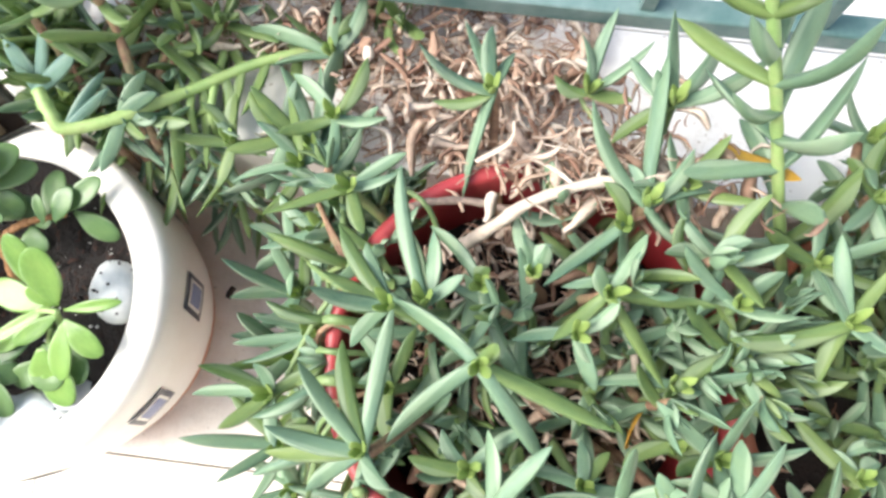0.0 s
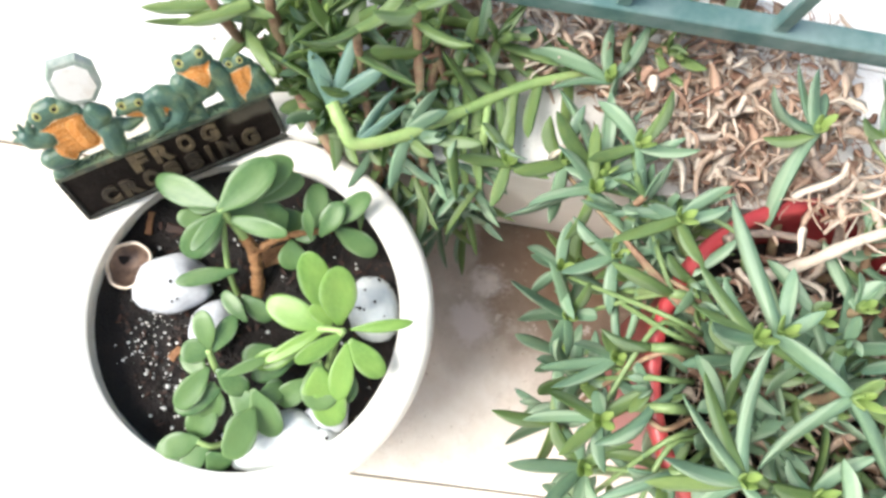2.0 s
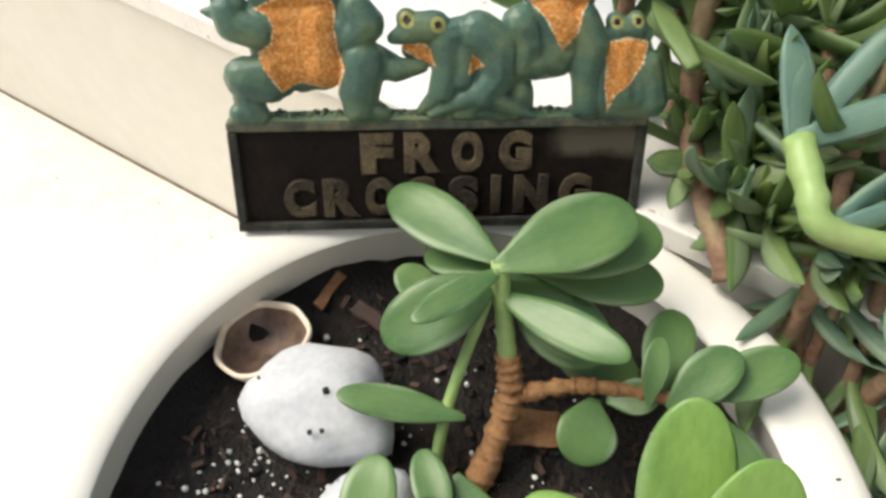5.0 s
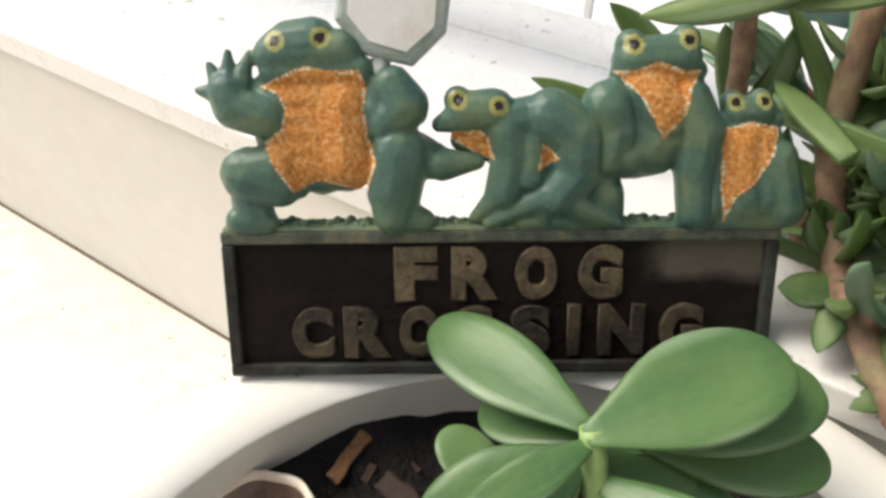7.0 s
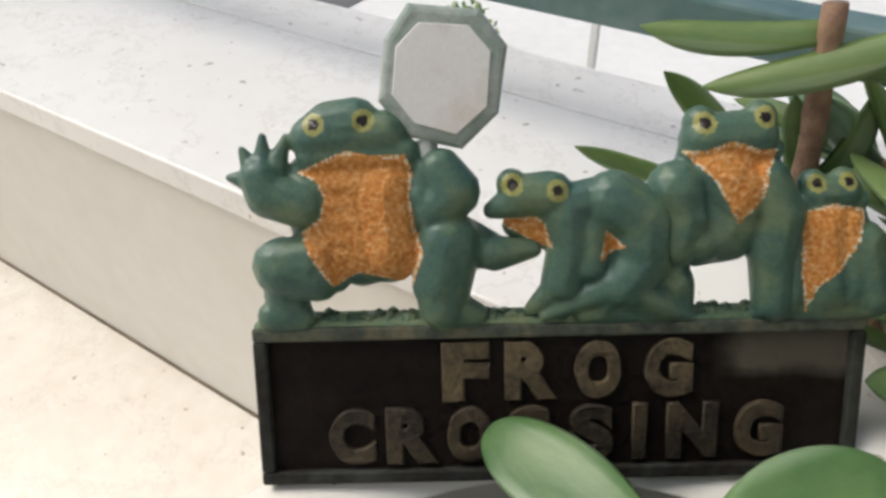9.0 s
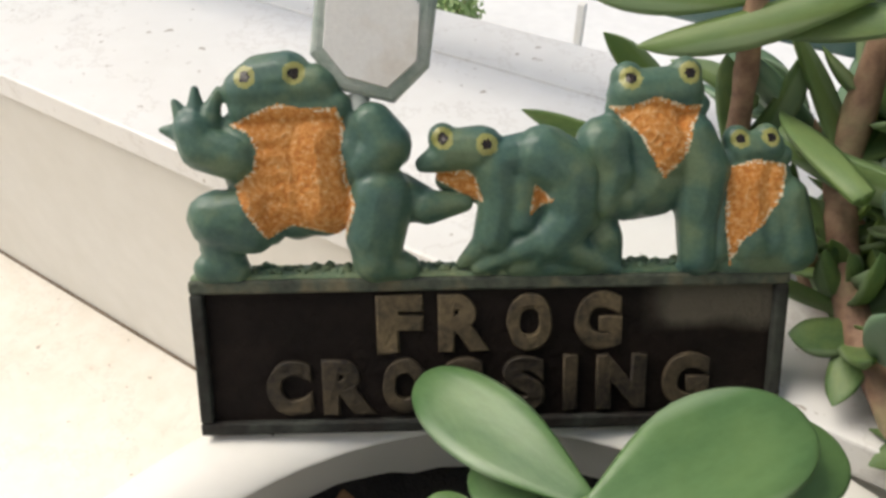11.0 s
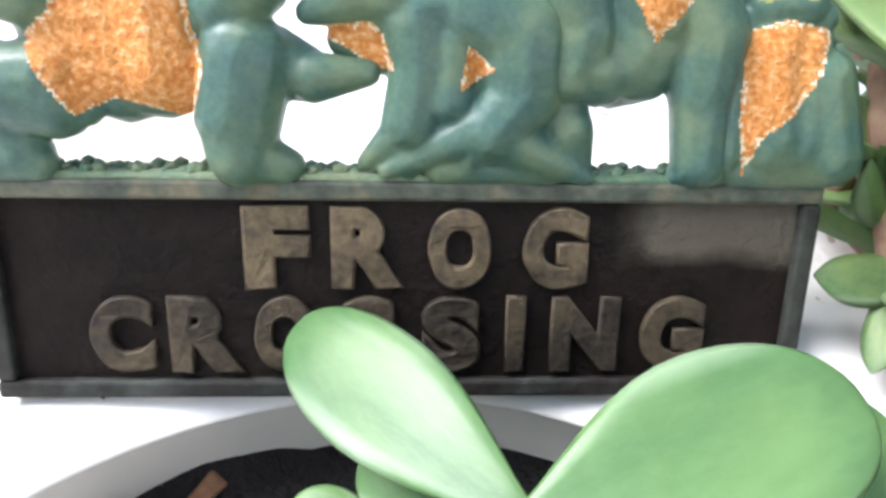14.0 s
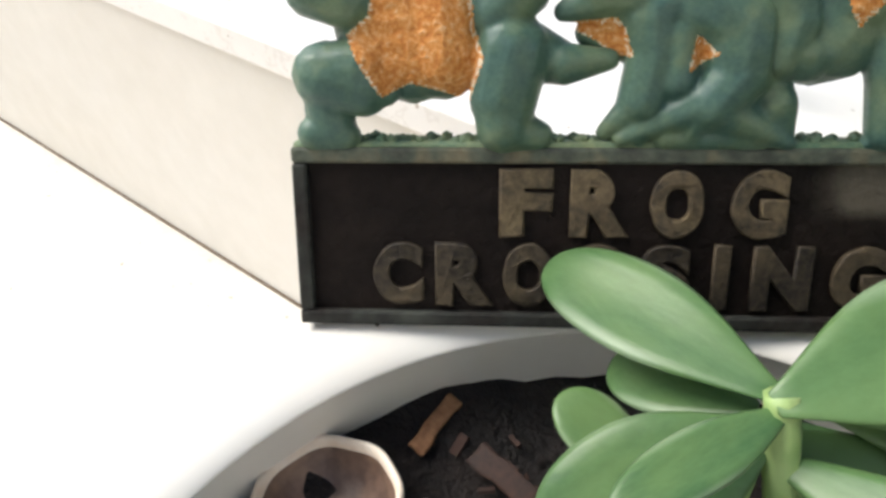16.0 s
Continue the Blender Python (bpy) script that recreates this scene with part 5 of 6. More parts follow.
    rosette(plant, (0.39, 0.154, 0.225), [(0.381, 0.186, 0.237), (0.403, 0.201, 0.223), (0.425, 0.187, 0.233), (0.415, 0.15, 0.219), (0.367, 0.159, 0.229)], rnd, hub)
    rosette(plant, (0.293, -0.034, 0.225), [(0.302, -0.065, 0.22), (0.277, -0.036, 0.223), (0.265, -0.003, 0.233), (0.305, -0.001, 0.219)], rnd, hub)
    rosette(plant, (0.342, -0.071, 0.235), [(0.309, -0.065, 0.247), (0.372, -0.047, 0.233), (0.358, -0.083, 0.243), (0.328, -0.052, 0.229)], rnd, hub)
    rosette(plant, (0.403, -0.073, 0.23), [(0.36, -0.069, 0.242), (0.4, -0.049, 0.228), (0.437, -0.07, 0.238), (0.418, -0.054, 0.224)], rnd, hub)
    rosette(plant, (0.452, -0.047, 0.22), [(0.464, -0.039, 0.232), (0.426, -0.062, 0.218), (0.482, -0.022, 0.228)], rnd, hub)
    rosette(plant, (0.239, -0.006, 0.19), [(0.203, -0.004, 0.202), (0.19, -0.018, 0.188), (0.222, 0.011, 0.198), (0.251, 0.007, 0.184), (0.197, -0.028, 0.194)], rnd, hub)
    rosette(plant, (0.214, 0.100, 0.195), [(0.172, 0.082, 0.198), (0.196, 0.066, 0.188), (0.232, 0.070, 0.206), (0.242, 0.112, 0.212), (0.206, 0.140, 0.206), (0.184, 0.120, 0.210)], rnd, (0.31, 0.02, 0.18))
    rosette(plant, (0.232, 0.060, 0.190), [(0.196, 0.044, 0.196), (0.204, 0.082, 0.200), (0.236, 0.022, 0.184), (0.268, 0.062, 0.206), (0.240, 0.098, 0.204)], rnd, (0.31, 0.02, 0.18))
    rosette(plant, (0.236, 0.128, 0.212), [(0.206, 0.150, 0.222), (0.204, 0.112, 0.208), (0.250, 0.166, 0.224), (0.272, 0.128, 0.224), (0.240, 0.094, 0.214)], rnd, (0.31, 0.04, 0.18))
    rosette(plant, (0.205, 0.052, 0.158), [(0.176, 0.060, 0.164), (0.186, 0.030, 0.156), (0.216, 0.018, 0.158), (0.206, 0.086, 0.170)], rnd, (0.31, 0.02, 0.18))
    bushy(plant, (0.25, 0.09), 0.035, 0.17, 6, rnd, 0.18, 0.205, (-0.3, 0.0))
    bushy(plant, (0.37, -0.105), 0.05, 0.166, 8, rnd, 0.195, 0.230, (0.0, -0.4))
    bushy(plant, (0.40, 0.04), 0.09, 0.166, 8, rnd, 0.220, 0.260, (0.0, 0.0))
    bushy(plant, (0.375, -0.055), 0.095, 0.166, 16, rnd, 0.195, 0.240)
    bushy(plant, (0.30, -0.02), 0.06, 0.166, 8, rnd, 0.190, 0.225, (-0.3, 0))
    bushy(plant, (0.47, 0.02), 0.055, 0.166, 12, rnd, 0.200, 0.250, (0.2, 0.1))
    bushy(plant, (0.26, 0.06), 0.04, 0.17, 6, rnd, 0.195, 0.230, (-0.4, 0.2))
    # whorls over the right and front of the rim and down its left side
    for x, y, z, n, size in ((0.470, -0.050, 0.240, 6, 0.050), (0.462, -0.100, 0.236, 6, 0.050), (0.425, -0.125, 0.238, 6, 0.050), (0.370, -0.130, 0.238, 6, 0.048), (0.315, -0.110, 0.240, 6, 0.050), (0.355, -0.090, 0.246, 5, 0.050), (0.420, -0.080, 0.244, 5, 0.052), (0.478, 0.005, 0.232, 5, 0.046), (0.468, 0.055, 0.242, 6, 0.046), (0.445, 0.095, 0.240, 5, 0.044), (0.452, -0.082, 0.250, 6, 0.050), (0.478, -0.075, 0.244, 6, 0.048), (0.440, -0.108, 0.250, 5, 0.050)):
        whorl(plant, (x, y, z), n, size, rnd, hub)
    for x, y, z, n, size in ((0.222, -0.020, 0.165, 7, 0.040), (0.214, 0.022, 0.150, 7, 0.038), (0.226, -0.075, 0.178, 7, 0.044), (0.218, -0.050, 0.125, 7, 0.040), (0.224, 0.060, 0.130, 6, 0.036), (0.232, -0.105, 0.150, 7, 0.042), (0.222, 0.000, 0.105, 6, 0.036), (0.246, -0.130, 0.200, 7, 0.046)):
        whorl(plant, (x, y, z), n, size, rnd, hub, (-0.35, 0.0), 0.7)
    # shoots spilling over the rim toward the white pot
    for tip, head, size in (((0.236, 0.002, 0.075), (-0.7, -0.1, 0.6), 0.036), ((0.222, -0.040, 0.055), (-0.8, -0.2, 0.4), 0.045), ((0.238, -0.085, 0.09), (-0.7, -0.5, 0.4), 0.042), ((0.232, 0.045, 0.13), (-0.7, 0.3, 0.5), 0.042), ((0.25, -0.12, 0.10), (-0.5, -0.7, 0.4), 0.045)):
        sprig(plant, (0.285, tip[1] * 0.8, 0.20), tip, rnd, head, 4, size, False, None, -0.02, via=over_rim(tip))
    settle(plant)


def right_pot_plant():
    rnd = random.Random(42)
    hub = (0.63, -0.005, 0.15)
    plant = holder("ice_plant", "leafy green succulent with finger-like leaves in the terracotta pot", "plant", pose(0.628, -0.005, 0.15))
    rosette(plant, (0.531, 0.026, 0.25), [(0.465, 0.011, 0.245), (0.526, 0.073, 0.248), (0.507, 0.048, 0.258), (0.553, 0.058, 0.244), (0.546, 0.009, 0.254), (0.528, -0.005, 0.23)], rnd, hub)
    rosette(plant, (0.552, -0.053, 0.22), [(0.508, -0.02, 0.232), (0.567, -0.045, 0.218), (0.527, -0.04, 0.228)], rnd, hub)
    rosette(plant, (0.501, -0.014, 0.215), [(0.464, -0.018, 0.227), (0.518, -0.053, 0.213), (0.52, -0.018, 0.223), (0.488, 0.004, 0.209)], rnd, hub)
    for x, y, z, n, size in ((0.530, 0.065, 0.215, 6, 0.048), (0.560, 0.105, 0.222, 6, 0.046), (0.535, -0.085, 0.215, 6, 0.048), (0.570, 0.020, 0.235, 6, 0.050), (0.600, 0.120, 0.225, 6, 0.046), (0.590, -0.075, 0.225, 6, 0.048), (0.555, 0.140, 0.225, 5, 0.044)):
        whorl(plant, (x, y, z), n, size, rnd, hub)
    bushy(plant, (0.60, 0.09), 0.05, 0.13, 10, rnd, 0.19, 0.25, (-0.2, 0.1))
    bushy(plant, (0.60, -0.03), 0.05, 0.13, 9, rnd, 0.18, 0.225, (-0.3, -0.2))
    bushy(plant, (0.57, 0.05), 0.03, 0.13, 4, rnd, 0.16, 0.20, (-0.4, 0.1))
    bushy(plant, (0.66, 0.0), 0.10, 0.13, 16, rnd, 0.19, 0.27)
    for tip, head in (((0.555, 0.115, 0.20), (-0.3, 0.3, 0.9)), ((0.59, 0.14, 0.21), (0.1, 0.3, 0.9)), ((0.535, 0.075, 0.18), (-0.5, 0.2, 0.8)), ((0.60, 0.10, 0.24), (-0.1, 0.2, 0.9))):
        sprig(plant, (0.62, 0.04, 0.13), tip, rnd, head, 4, 0.042)
    settle(plant)


red_pot_plant()
right_pot_plant()


def tall_shoot():
    """An upright thick green shoot with leaf pairs up its whole height."""
    rnd = random.Random(6)
    plant = holder("tall_succulent_shoot", "upright thick green succulent shoot with paired leaves", "plant", pose(0.52, 0.09, 0.0))
    inv = plant.matrix_world.inverted()
    pts = smooth_path([(0.548, 0.048, 0.125), (0.529, 0.069, 0.17), (0.493, 0.108, 0.25), (0.471, 0.133, 0.30), (0.448, 0.158, 0.35)], 24)
    bm = bmesh.new()
    tube(bm, pts, 0.0038, 0.0030, 9, 0.08, rnd)
    part("stem", bm, STEM_GREEN, plant)
    side = Vector((1, 0.2, 0.1))
    for k in range(12):
        p, al = pts[24 - 2 * k], (pts[24] - pts[20]).normalized()
        side = Matrix.Rotation(radians(80), 3, al) @ side
        side = (side - al * side.dot(al)).normalized()
        for sgn in (1, -1):
            leaf(ICE_LEAVES, plant, p, p + (sgn * side + al * rnd.uniform(0.3, 0.8)).normalized() * rnd.uniform(0.048, 0.066), 0.0108, rnd, al)
    for ob in plant.children:
        ob.matrix_parent_inverse = inv


tall_shoot()


def trailing_plant():
    """Succulent rooted on the parapet behind the white pot; its shoots stand up and trail over the edge down to the ledge."""
    rnd = random.Random(17)
    hub = (0.12, 0.22, TOPZ + 0.002)
    plant = holder("trailing_succulent", "trailing succulent with reddish woody stems hanging over the parapet edge", "plant", pose(0.08, 0.2, TOPZ))
    # the thick pale green shoot curving toward the white pot
    pts = smooth_path([(0.215, 0.195, 0.176), (0.165, 0.175, 0.178), (0.1326, 0.1548, 0.180), (0.0882, 0.1215, 0.194), (0.0570, 0.1077, 0.2005), (0.0480, 0.1150, 0.2060), (0.0393, 0.1287, 0.2105)], 30)
    bm = bmesh.new()
    tube(bm, pts, 0.0034, 0.0050, 10, 0.10, rnd)
    part("stem", bm, STEM_GREEN, plant, "thick pale green curved stem")
    for i in (2, 4, 6, 8, 10, 12):
        al = (pts[i + 1] - pts[i - 1]).normalized()
        for s in (1, -1):
            out = (al.cross(Vector((0, 0, 1))) * s * rnd.uniform(0.6, 1) + al * 0.35 + Vector((0, 0, rnd.uniform(-0.6, 0.5)))).normalized()
            leaf(SUN_LEAVES, plant, pts[i], pts[i] + out * rnd.uniform(0.036, 0.055), 0.0098, rnd)
    for tip, w in (((0.0221, 0.1530, 0.2290), 0.0125), ((0.0690, 0.1540, 0.2260), 0.0115), ((0.0494, 0.1680, 0.2340), 0.0095), ((0.0300, 0.1400, 0.2280), 0.0075)):
        leaf(BLUE_LEAVES, plant, pts[-1], tip, w, rnd, (0.2, -0.7, 0.7))
    for tip in ((0.1056, 0.1506, 0.2047), (0.1127, 0.1384, 0.1983), (0.1125, 0.1277, 0.1938), (0.1087, 0.1141, 0.1888), (0.0777, 0.0866, 0.1829)):
        leaf(ICE_LEAVES, plant, pts[15], tip, 0.0108, rnd, (0.2, -0.6, 0.7))
    for tip in ((0.0842, 0.1364, 0.2089), (0.0760, 0.1484, 0.2013)):
        leaf(BLUE_LEAVES, plant, pts[20], tip, 0.0082, rnd, (0.2, -0.6, 0.7))
    rosette(plant, (0.219, 0.112, 0.19), [(0.175, 0.14, 0.202), (0.184, 0.172, 0.188), (0.216, 0.168, 0.198), (0.229, 0.193, 0.184), (0.158, 0.079, 0.18), (0.244, 0.154, 0.18), (0.27, 0.128, 0.202)], rnd, hub)
    rosette(plant, (0.221, 0.183, 0.185), [(0.164, 0.194, 0.197), (0.18, 0.215, 0.183), (0.242, 0.223, 0.193), (0.223, 0.225, 0.179), (0.181, 0.169, 0.189)], rnd, hub)
    # whorls in front of the parapet edge, over the gap between the pots
    rosette(plant, (0.158, 0.118, 0.172), [(0.122, 0.112, 0.178), (0.150, 0.088, 0.166), (0.186, 0.108, 0.182), (0.160, 0.150, 0.184), (0.134, 0.138, 0.186)], rnd, hub, 0.0098, SUN_LEAVES)
    rosette(plant, (0.196, 0.122, 0.180), [(0.160, 0.108, 0.184), (0.190, 0.080, 0.172), (0.228, 0.110, 0.192), (0.204, 0.158, 0.196), (0.176, 0.148, 0.200)], rnd, hub, 0.0098)
    # long leaves of the shoot behind the sign
    for base, tip, w in (((-0.060, 0.185, 0.182), (-0.098, 0.180, 0.187), 0.0075), ((-0.048, 0.180, 0.198), (-0.076, 0.180, 0.218), 0.0105), ((-0.036, 0.168, 0.243), (-0.078, 0.165, 0.238), 0.0095), ((-0.012, 0.168, 0.249), (-0.059, 0.165, 0.226), 0.0105), ((-0.033, 0.168, 0.236), (0.004, 0.172, 0.243), 0.0095), ((-0.030, 0.170, 0.200), (-0.040, 0.172, 0.226), 0.0085), ((-0.028, 0.170, 0.200), (-0.024, 0.175, 0.228), 0.0085), ((-0.028, 0.168, 0.215), (-0.052, 0.178, 0.214), 0.007), ((-0.020, 0.160, 0.212), (0.030, 0.150, 0.214), 0.0095), ((0.002, 0.140, 0.214), (-0.022, 0.168, 0.216), 0.0085)):
        leaf(SUN_LEAVES, plant, base, tip, w, rnd, (0.1, -0.75, 0.5))
    bm = bmesh.new()
    tube(bm, smooth_path([(-0.012, 0.195, TOPZ + 0.002), (-0.026, 0.175, 0.18), (-0.031, 0.167, 0.215), (-0.036, 0.168, 0.25)], 16), 0.0034, 0.0030, 8, 0.1, rnd)
    part("stem", bm, STEM_RED, plant, "pinkish brown stem behind the sign")
    # woody stems standing at the parapet edge
    bm = bmesh.new()
    tube(bm, smooth_path([(0.0415, 0.1100, 0.1594), (0.0318, 0.1200, 0.1671), (0.014, 0.141, 0.176), (0.002, 0.160, 0.192), (-0.003, 0.172, 0.205), (-0.006, 0.182, 0.240)], 24), 0.0046, 0.0038, 10, 0.14, rnd)
    part("stem", bm, STEM_RED, plant, "thick reddish woody stem with pale scars")
    for base, tip, w in (((0.0140, 0.1410, 0.1760), (-0.0010, 0.1326, 0.1768), 0.0110), ((0.0140, 0.1410, 0.1760), (0.0270, 0.1389, 0.1777), 0.0130), ((0.0140, 0.1410, 0.1760), (0.0339, 0.1545, 0.1899), 0.0100), ((0.0140, 0.1410, 0.1760), (0.0136, 0.1224, 0.1684), 0.0090), ((-0.0030, 0.1720, 0.2050), (-0.0176, 0.1581, 0.2060), 0.0115), ((-0.0030, 0.1720, 0.2050), (0.0243, 0.1866, 0.2121), 0.0105), ((-0.0030, 0.1720, 0.2050), (0.0200, 0.1612, 0.1932), 0.0095), ((-0.0030, 0.1720, 0.2050), (0.0010, 0.1902, 0.2193), 0.0085), ((-0.0030, 0.1720, 0.2050), (-0.0318, 0.1799, 0.2283), 0.0095)):
        leaf(SUN_LEAVES, plant, base, tip, w, rnd, (0.0, -0.5, 0.8))
    for p in ([(0.070, 0.108, 0.12), (0.066, 0.118, 0.170), (0.056, 0.146, 0.205), (0.052, 0.16, 0.25)], [(0.105, 0.106, 0.10), (0.10, 0.118, 0.168), (0.088, 0.17, 0.22), (0.085, 0.18, 0.25)], [(0.03, 0.19, 0.16), (0.022, 0.192, 0.21), (0.012, 0.205, 0.27)]):
        path = smooth_path(p, 20)
        bm = bmesh.new()
        tube(bm, path, 0.0034, 0.0026, 9, 0.22, rnd)
        part("stem", bm, STEM_RED, plant, "reddish woody stem")
        side = Vector((1, 0.15, 0.1))
        for i in (3, 8, 13, 17, 20):
            al = (path[i] - path[i - 2]).normalized()
            side = Matrix.Rotation(radians(80), 3, al) @ side
            side = (side - al * side.dot(al)).normalized()
            for s in (1, -1):
                tip = path[i] + (s * side + al * rnd.uniform(-0.2, 0.5)).normalized() * rnd.uniform(0.03, 0.055)
                if tip.x < 0.02 and tip.y < 0.165:
                    tip = Vector((2 * path[i].x - tip.x + 0.01, tip.y + 0.01, tip.z))
                leaf(SUN_LEAVES, plant, path[i], tip, 0.0095, rnd, al)
    # shoots hanging down the parapet face onto the ledge
    for x0, x1, y1, z1 in ((0.075, 0.090, 0.106, 0.05), (0.10, 0.122, 0.100, 0.02), (0.125, 0.145, 0.096, 0.012), (0.06, 0.104, 0.100, 0.085), (0.14, 0.15, 0.106, 0.07), (0.115, 0.126, 0.093, 0.05), (0.085, 0.112, 0.098, 0.035)):
        path = smooth_path([(x0, 0.19, TOPZ + 0.012), (x0, 0.136, TOPZ + 0.014), ((x0 + x1) / 2, 0.109, 0.12), (x1, y1, z1)], 20)
        bm = bmesh.new()
        tube(bm, path, 0.0034, 0.002, 8, 0.1, rnd)
        part("stem", bm, STEM_RED if x0 < 0.11 else STEM_GREEN, plant)
        for i in range(6, 21, 3):
            al = (path[min(i + 1, 20)] - path[i - 1]).normalized()
            side = Matrix.Rotation(rnd.uniform(0, 6.283), 3, al) @ al.orthogonal().normalized()
            for s in (1, -1):
                out = side * s + al * 0.6
                out.y = -abs(out.y) if path[i].z < TOPZ else out.y
                tip = path[i] + out.normalized() * rnd.uniform(0.028, 0.046)
                tip.z = max(tip.z, 0.006)
                leaf(ICE_LEAVES, plant, path[i], tip, 0.0066, rnd)
    # crowded small shoots between the parapet edge and the pot rim
    for x, y, z, hx, hy, hz, size in ((0.030, 0.132, 0.180, -0.2, -0.3, 0.8, 0.034), (0.046, 0.128, 0.176, 0.1, -0.5, 0.6, 0.034), (0.076, 0.125, 0.176, 0.3, -0.5, 0.6, 0.034), (0.064, 0.122, 0.176, 0.1, -0.5, 0.5, 0.030), (0.022, 0.160, 0.188, -0.2, -0.2, 0.9, 0.034), (0.010, 0.150, 0.178, -0.4, -0.1, 0.7, 0.030), (0.085, 0.142, 0.185, 0.3, -0.4, 0.8, 0.036), (0.018, 0.165, 0.205, -0.1, -0.1, 1.0, 0.036), (0.035, 0.170, 0.225, 0.0, -0.1, 1.0, 0.036)):
        sprig(plant, (x + 0.01, 0.165, TOPZ + 0.003), (x, y, z), rnd, (hx, hy, hz), 3, size * 1.2, rnd.random() < 0.5, SUN_LEAVES if rnd.random() < 0.6 else None, 0.0, 0.0095)
    # thicket of small whorls beside the sign
    for x, y, z, n, size in ((0.0062, 0.1850, 0.2116, 6, 0.036), (-0.0001, 0.1650, 0.1825, 6, 0.030), (0.0163, 0.1700, 0.1903, 6, 0.032), (0.0265, 0.1650, 0.1996, 6, 0.034), (0.0307, 0.1500, 0.1819, 6, 0.034), (0.0410, 0.1350, 0.1724, 6, 0.034), (0.0231, 0.1800, 0.2154, 6, 0.036), (0.0145, 0.1598, 0.1760, 6, 0.030), (0.0384, 0.1600, 0.1823, 6, 0.030)):
        whorl(plant, (x, y, z), n, size, rnd, (x + 0.012, max(y, 0.15) + 0.02, TOPZ + 0.002), (0.1, 0.1), 0.6, 0.0088, SUN_LEAVES)
    # shoots standing on the parapet
    for x, y, z, hx, hy, hz, size in ((-0.015, 0.185, 0.205, -0.8, 0.0, 0.5, 0.05), (0.01, 0.20, 0.235, -0.5, 0.2, 0.8, 0.05), (0.09, 0.20, 0.20, 0.1, -0.3, 0.8, 0.045), (0.14, 0.2, 0.19, 0.3, -0.3, 0.8, 0.05), (0.264, 0.215, 0.18, 0.2, -0.4, 0.8, 0.05), (0.06, 0.175, 0.19, -0.2, -0.6, 0.7, 0.042), (0.11, 0.165, 0.18, 0.2, -0.6, 0.6, 0.042), (0.07, 0.245, 0.24, 0.0, 0.2, 0.9, 0.05), (0.12, 0.185, 0.20, 0.0, -0.3, 0.9, 0.04)):
        sprig(plant, (x * 0.7 + 0.03, 0.22, TOPZ + 0.004), (x, y, z), rnd, (hx, hy, hz), 4, size, True, SUN_LEAVES if rnd.random() < 0.7 else None)
    settle(plant)


trailing_plant()


def outer_plant(x, seed):
    """A tuft growing on the outer edge of the coping beyond the railing."""
    rnd = random.Random(seed)
    plant = holder("ice_plant", "tuft of succulent shoots on the outer parapet edge behind the railing", "plant", pose(x, 0.265, TOPZ))
    inv = plant.matrix_world.inverted()
    for _ in range(4):
        tip = (x + rnd.uniform(-0.06, 0.06), 0.27 + rnd.uniform(-0.012, 0.05), TOPZ + rnd.uniform(0.04, 0.10))
        sprig(plant, (x + rnd.uniform(-0.02, 0.02), 0.265, TOPZ + 0.002), tip, rnd, (rnd.uniform(-0.4, 0.4), rnd.uniform(-0.1, 0.4), 1), 3, 0.042, True)
    for ob in plant.children:
        ob.matrix_parent_inverse = inv


for x, seed in ((0.10, 51), (0.22, 52), (0.31, 53)):
    outer_plant(x, seed)


def dry_stalk(points, r0, r1, seed, label, mat):
    bm = bmesh.new()
    tube(bm, smooth_path(points, 16), r0, r1, 8, 0.18, random.Random(seed))
    tagged(part("dry_stalk", bm, mat), label, "dry stalk", "stalks in the red pot")


PALE_WOOD = two_scale("bleached_wood", [(0.3, (0.46, 0.38, 0.30)), (0.7, (0.66, 0.59, 0.50))], [(0.4, (0.42, 0.34, 0.27)), (0.7, (0.64, 0.58, 0.50))], 380, 60, 0.8, relief=0.5)
DARK_WOOD = two_scale("dead_wood", [(0.3, (0.10, 0.07, 0.06)), (0.7, (0.34, 0.26, 0.21))], [(0.4, (0.12, 0.09, 0.075)), (0.7, (0.40, 0.31, 0.25))], 380, 60, 0.85, relief=0.7)
dry_stalk([(0.322, 0.055, 0.205), (0.341, 0.064, 0.228), (0.362, 0.077, 0.246), (0.397, 0.090, 0.252), (0.425, 0.094, 0.246)], 0.0042, 0.0026, 1, "bleached dry stalk lying across the red pot", PALE_WOOD)
dry_stalk([(0.292, 0.072, 0.222), (0.300, 0.077, 0.219), (0.325, 0.080, 0.222), (0.355, 0.078, 0.215)], 0.0030, 0.0022, 2, "dark knotted dry stalk by the pot rim", DARK_WOOD)
dry_stalk([(0.3445, 0.1325, 0.2200), (0.3552, 0.1171, 0.2240), (0.3677, 0.1057, 0.2180), (0.3742, 0.0776, 0.1980)], 0.0036, 0.0030, 3, "grey dead stalk bent over the pot rim", DARK_WOOD)
dry_stalk([(0.3714, 0.1310, 0.2130), (0.3776, 0.1200, 0.2200), (0.3830, 0.1022, 0.2160), (0.3868, 0.0686, 0.1980)], 0.0034, 0.0026, 4, "pale dead stalk bent over the pot rim", PALE_WOOD)
dry_stalk([(0.4120, 0.0506, 0.1980), (0.4187, 0.0323, 0.2200), (0.4240, 0.0125, 0.2260), (0.4333, -0.0124, 0.2080)], 0.0034, 0.0024, 5, "pale dead stalk under the leaves", PALE_WOOD)


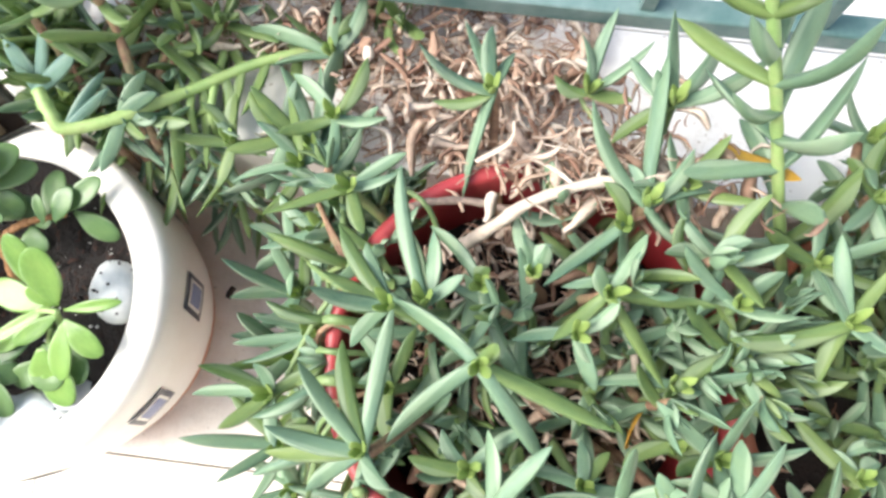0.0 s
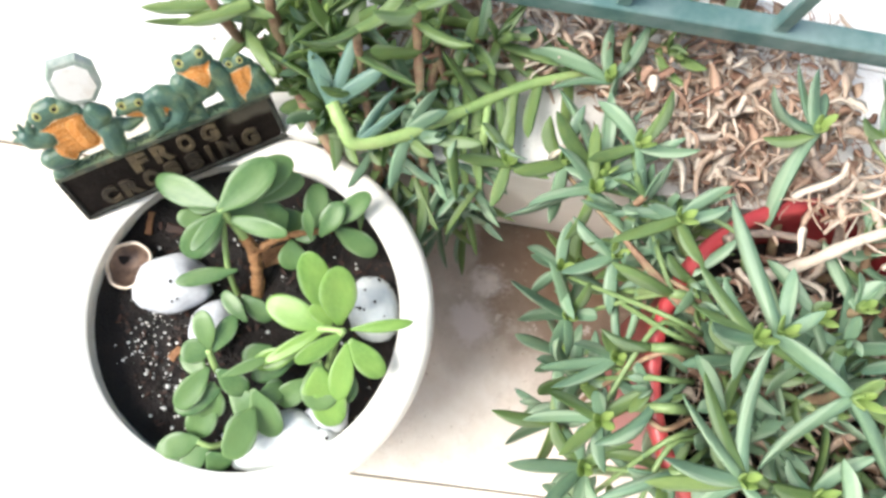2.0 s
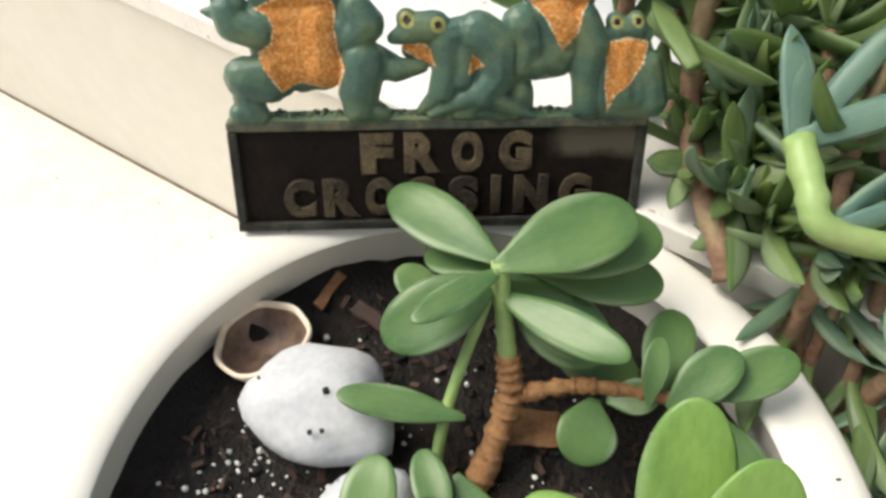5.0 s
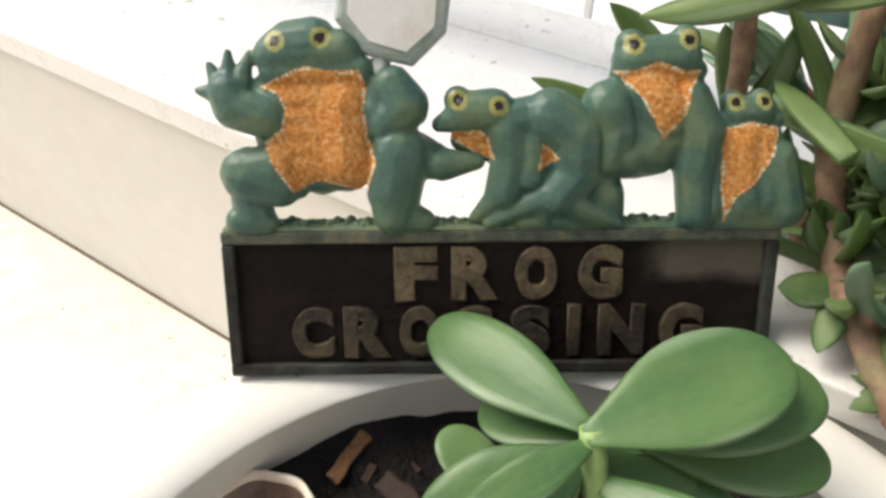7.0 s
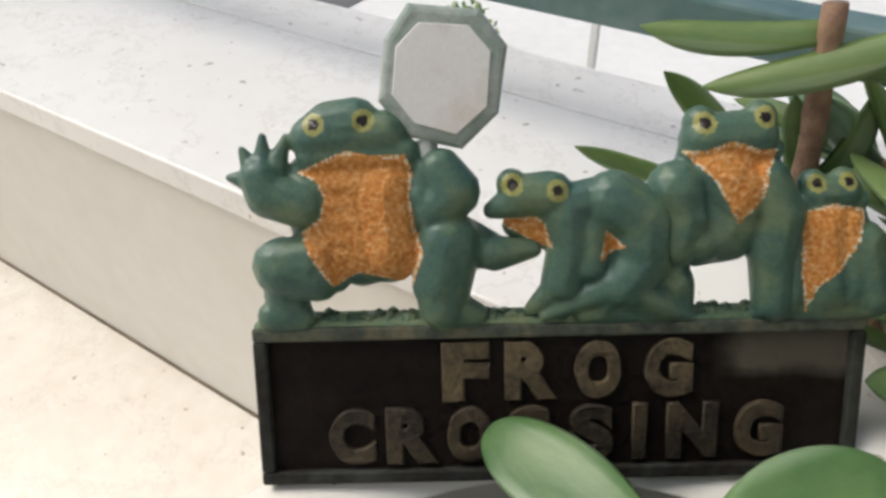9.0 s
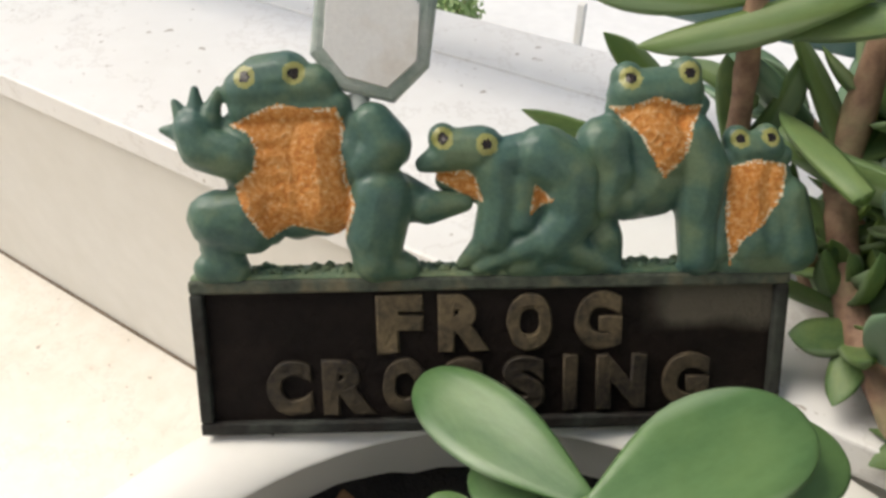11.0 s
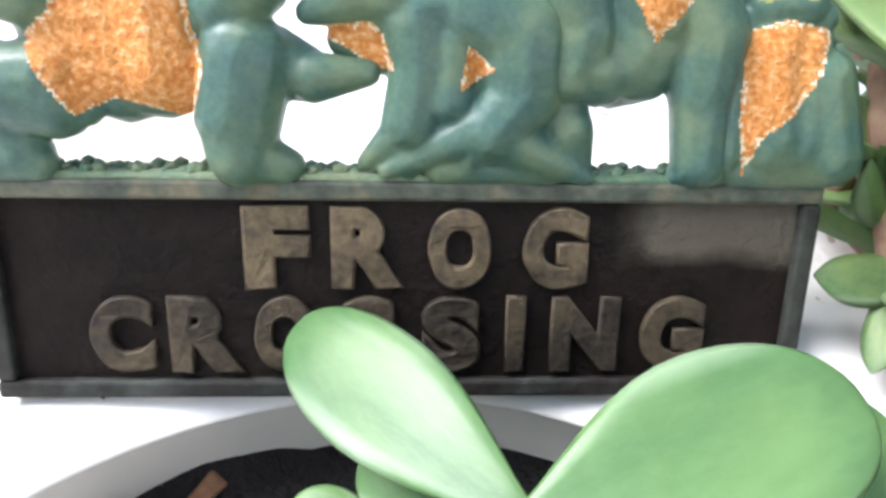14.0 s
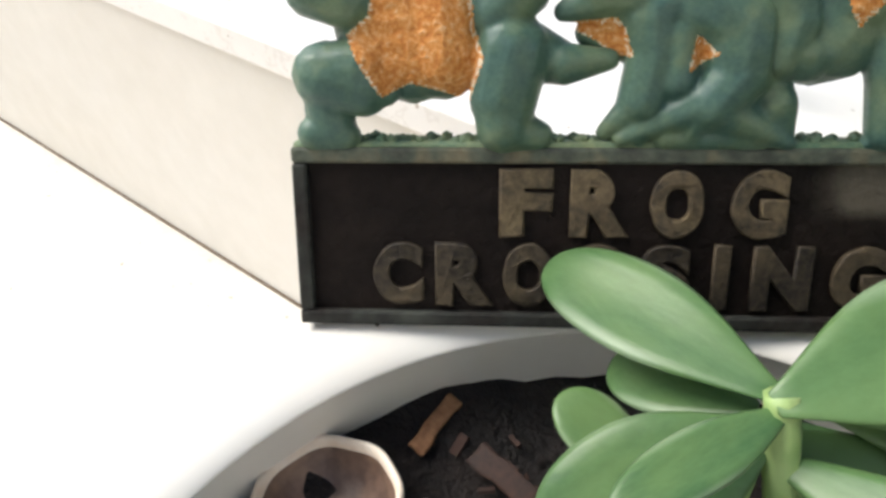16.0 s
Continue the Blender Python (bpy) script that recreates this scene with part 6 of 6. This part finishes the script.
def outside():
    """What shows far below through the railing: a low shrub and a white gate pillar."""
    rnd = random.Random(77)
    shrub = holder("shrub", "small light green shrub on the ground far below", "shrub", pose(-4.05, 6.75, -3.2))
    bm = bmesh.new()
    for k in range(5):
        a = k * 1.3
        tube(bm, [Vector((0.03 * math.cos(a), 0.03 * math.sin(a), 0)), Vector((0.12 * math.cos(a), 0.12 * math.sin(a), 0.25)), Vector((0.25 * math.cos(a), 0.25 * math.sin(a), 0.45))], 0.02, 0.006, 6)
    part("trunk", bm, STEM_RED, shrub)
    verts, faces = [], []
    for _ in range(900):
        d = Vector((rnd.gauss(0, 1), rnd.gauss(0, 1), abs(rnd.gauss(0, 0.9)))).normalized() * rnd.uniform(0.45, 1.0)
        p = Vector((d.x * 0.42, d.y * 0.42, 0.12 + d.z * 0.5))
        u = Vector((rnd.gauss(0, 1), rnd.gauss(0, 1), rnd.gauss(0.4, 1))).normalized()
        w = u.orthogonal().normalized() * 0.022
        n = len(verts)
        verts += [p, p + u * 0.04 + w, p + u * 0.09, p + u * 0.04 - w]
        faces.append((n, n + 1, n + 2, n + 3))
    me = bpy.data.meshes.new("crown")
    me.from_pydata([tuple(v) for v in verts], [], faces)
    me.materials.append(STEM_GREEN)
    crown = new("crown", me)
    crown.parent = shrub
    pillar = holder("gate_pillar", "white painted metal gate post standing far below", "post", pose(-2.4, 6.62, -3.2))
    part("shaft", box(bmesh.new(), -0.04, 0.04, -0.04, 0.04, 0.0, 0.75, 0.01), WALL, pillar, smooth=False)
    part("base_block", box(bmesh.new(), -0.07, 0.07, -0.07, 0.07, 0.0, 0.05, 0.01), WALL, pillar, smooth=False)


outside()


def fallen_leaf(base, tip, width, label, up, seed):
    ob = leaf(YELLOW_LEAVES, None, base, tip, width, random.Random(seed), up, "fallen_leaf")
    return tagged(ob, label, "leaf")


fallen_leaf((0.464, 0.124, 0.238), (0.506, 0.100, 0.238), 0.017, "curled golden yellow leaf caught on the upright shoot", (0.1, 0.6, 0.5), 1)
fallen_leaf((0.430, -0.052, 0.202), (0.436, -0.020, 0.205), 0.013, "dry orange-brown leaf among the succulent leaves", (0.9, 0.1, 0.4), 2)
fallen_leaf((0.466, -0.022, 0.206), (0.486, -0.052, 0.202), 0.009, "dry golden leaf among the succulent leaves", (0.4, 0.1, 0.8), 3)

fallen_leaf((0.088, 0.188, 0.160), (0.112, 0.176, 0.160), 0.009, "dry orange-yellow leaf hanging in the trailing shoots", (0.3, -0.5, 0.7), 4)

# ---- slabs of the ledge and coping ----
for x0, x1 in zip(xs, xs[1:]):
    rows_y = ys if x0 > -0.1 else [-1.9, -1.2, -0.5, 0.19]
    for y0, y1 in zip(rows_y, rows_y[1:]):
        slab("tile", x0 + 0.0007, x1 - 0.0007, y0 + 0.0007, y1 - 0.0007, -0.02, 0.0, MARBLE, floor, 0.0006)
cx = [-1.6, -1.05, 0.92, 1.4, 1.9]
for x0, x1 in zip(cx, cx[1:]):
    for y0, y1 in ((PY - 0.003, 0.2556), (0.2566, FAR + 0.004)):
        slab("coping_slab", x0 + 0.0006, x1 - 0.0006, y0, y1, TOPZ - 0.0125, TOPZ, COPING, parapet, 0.001)
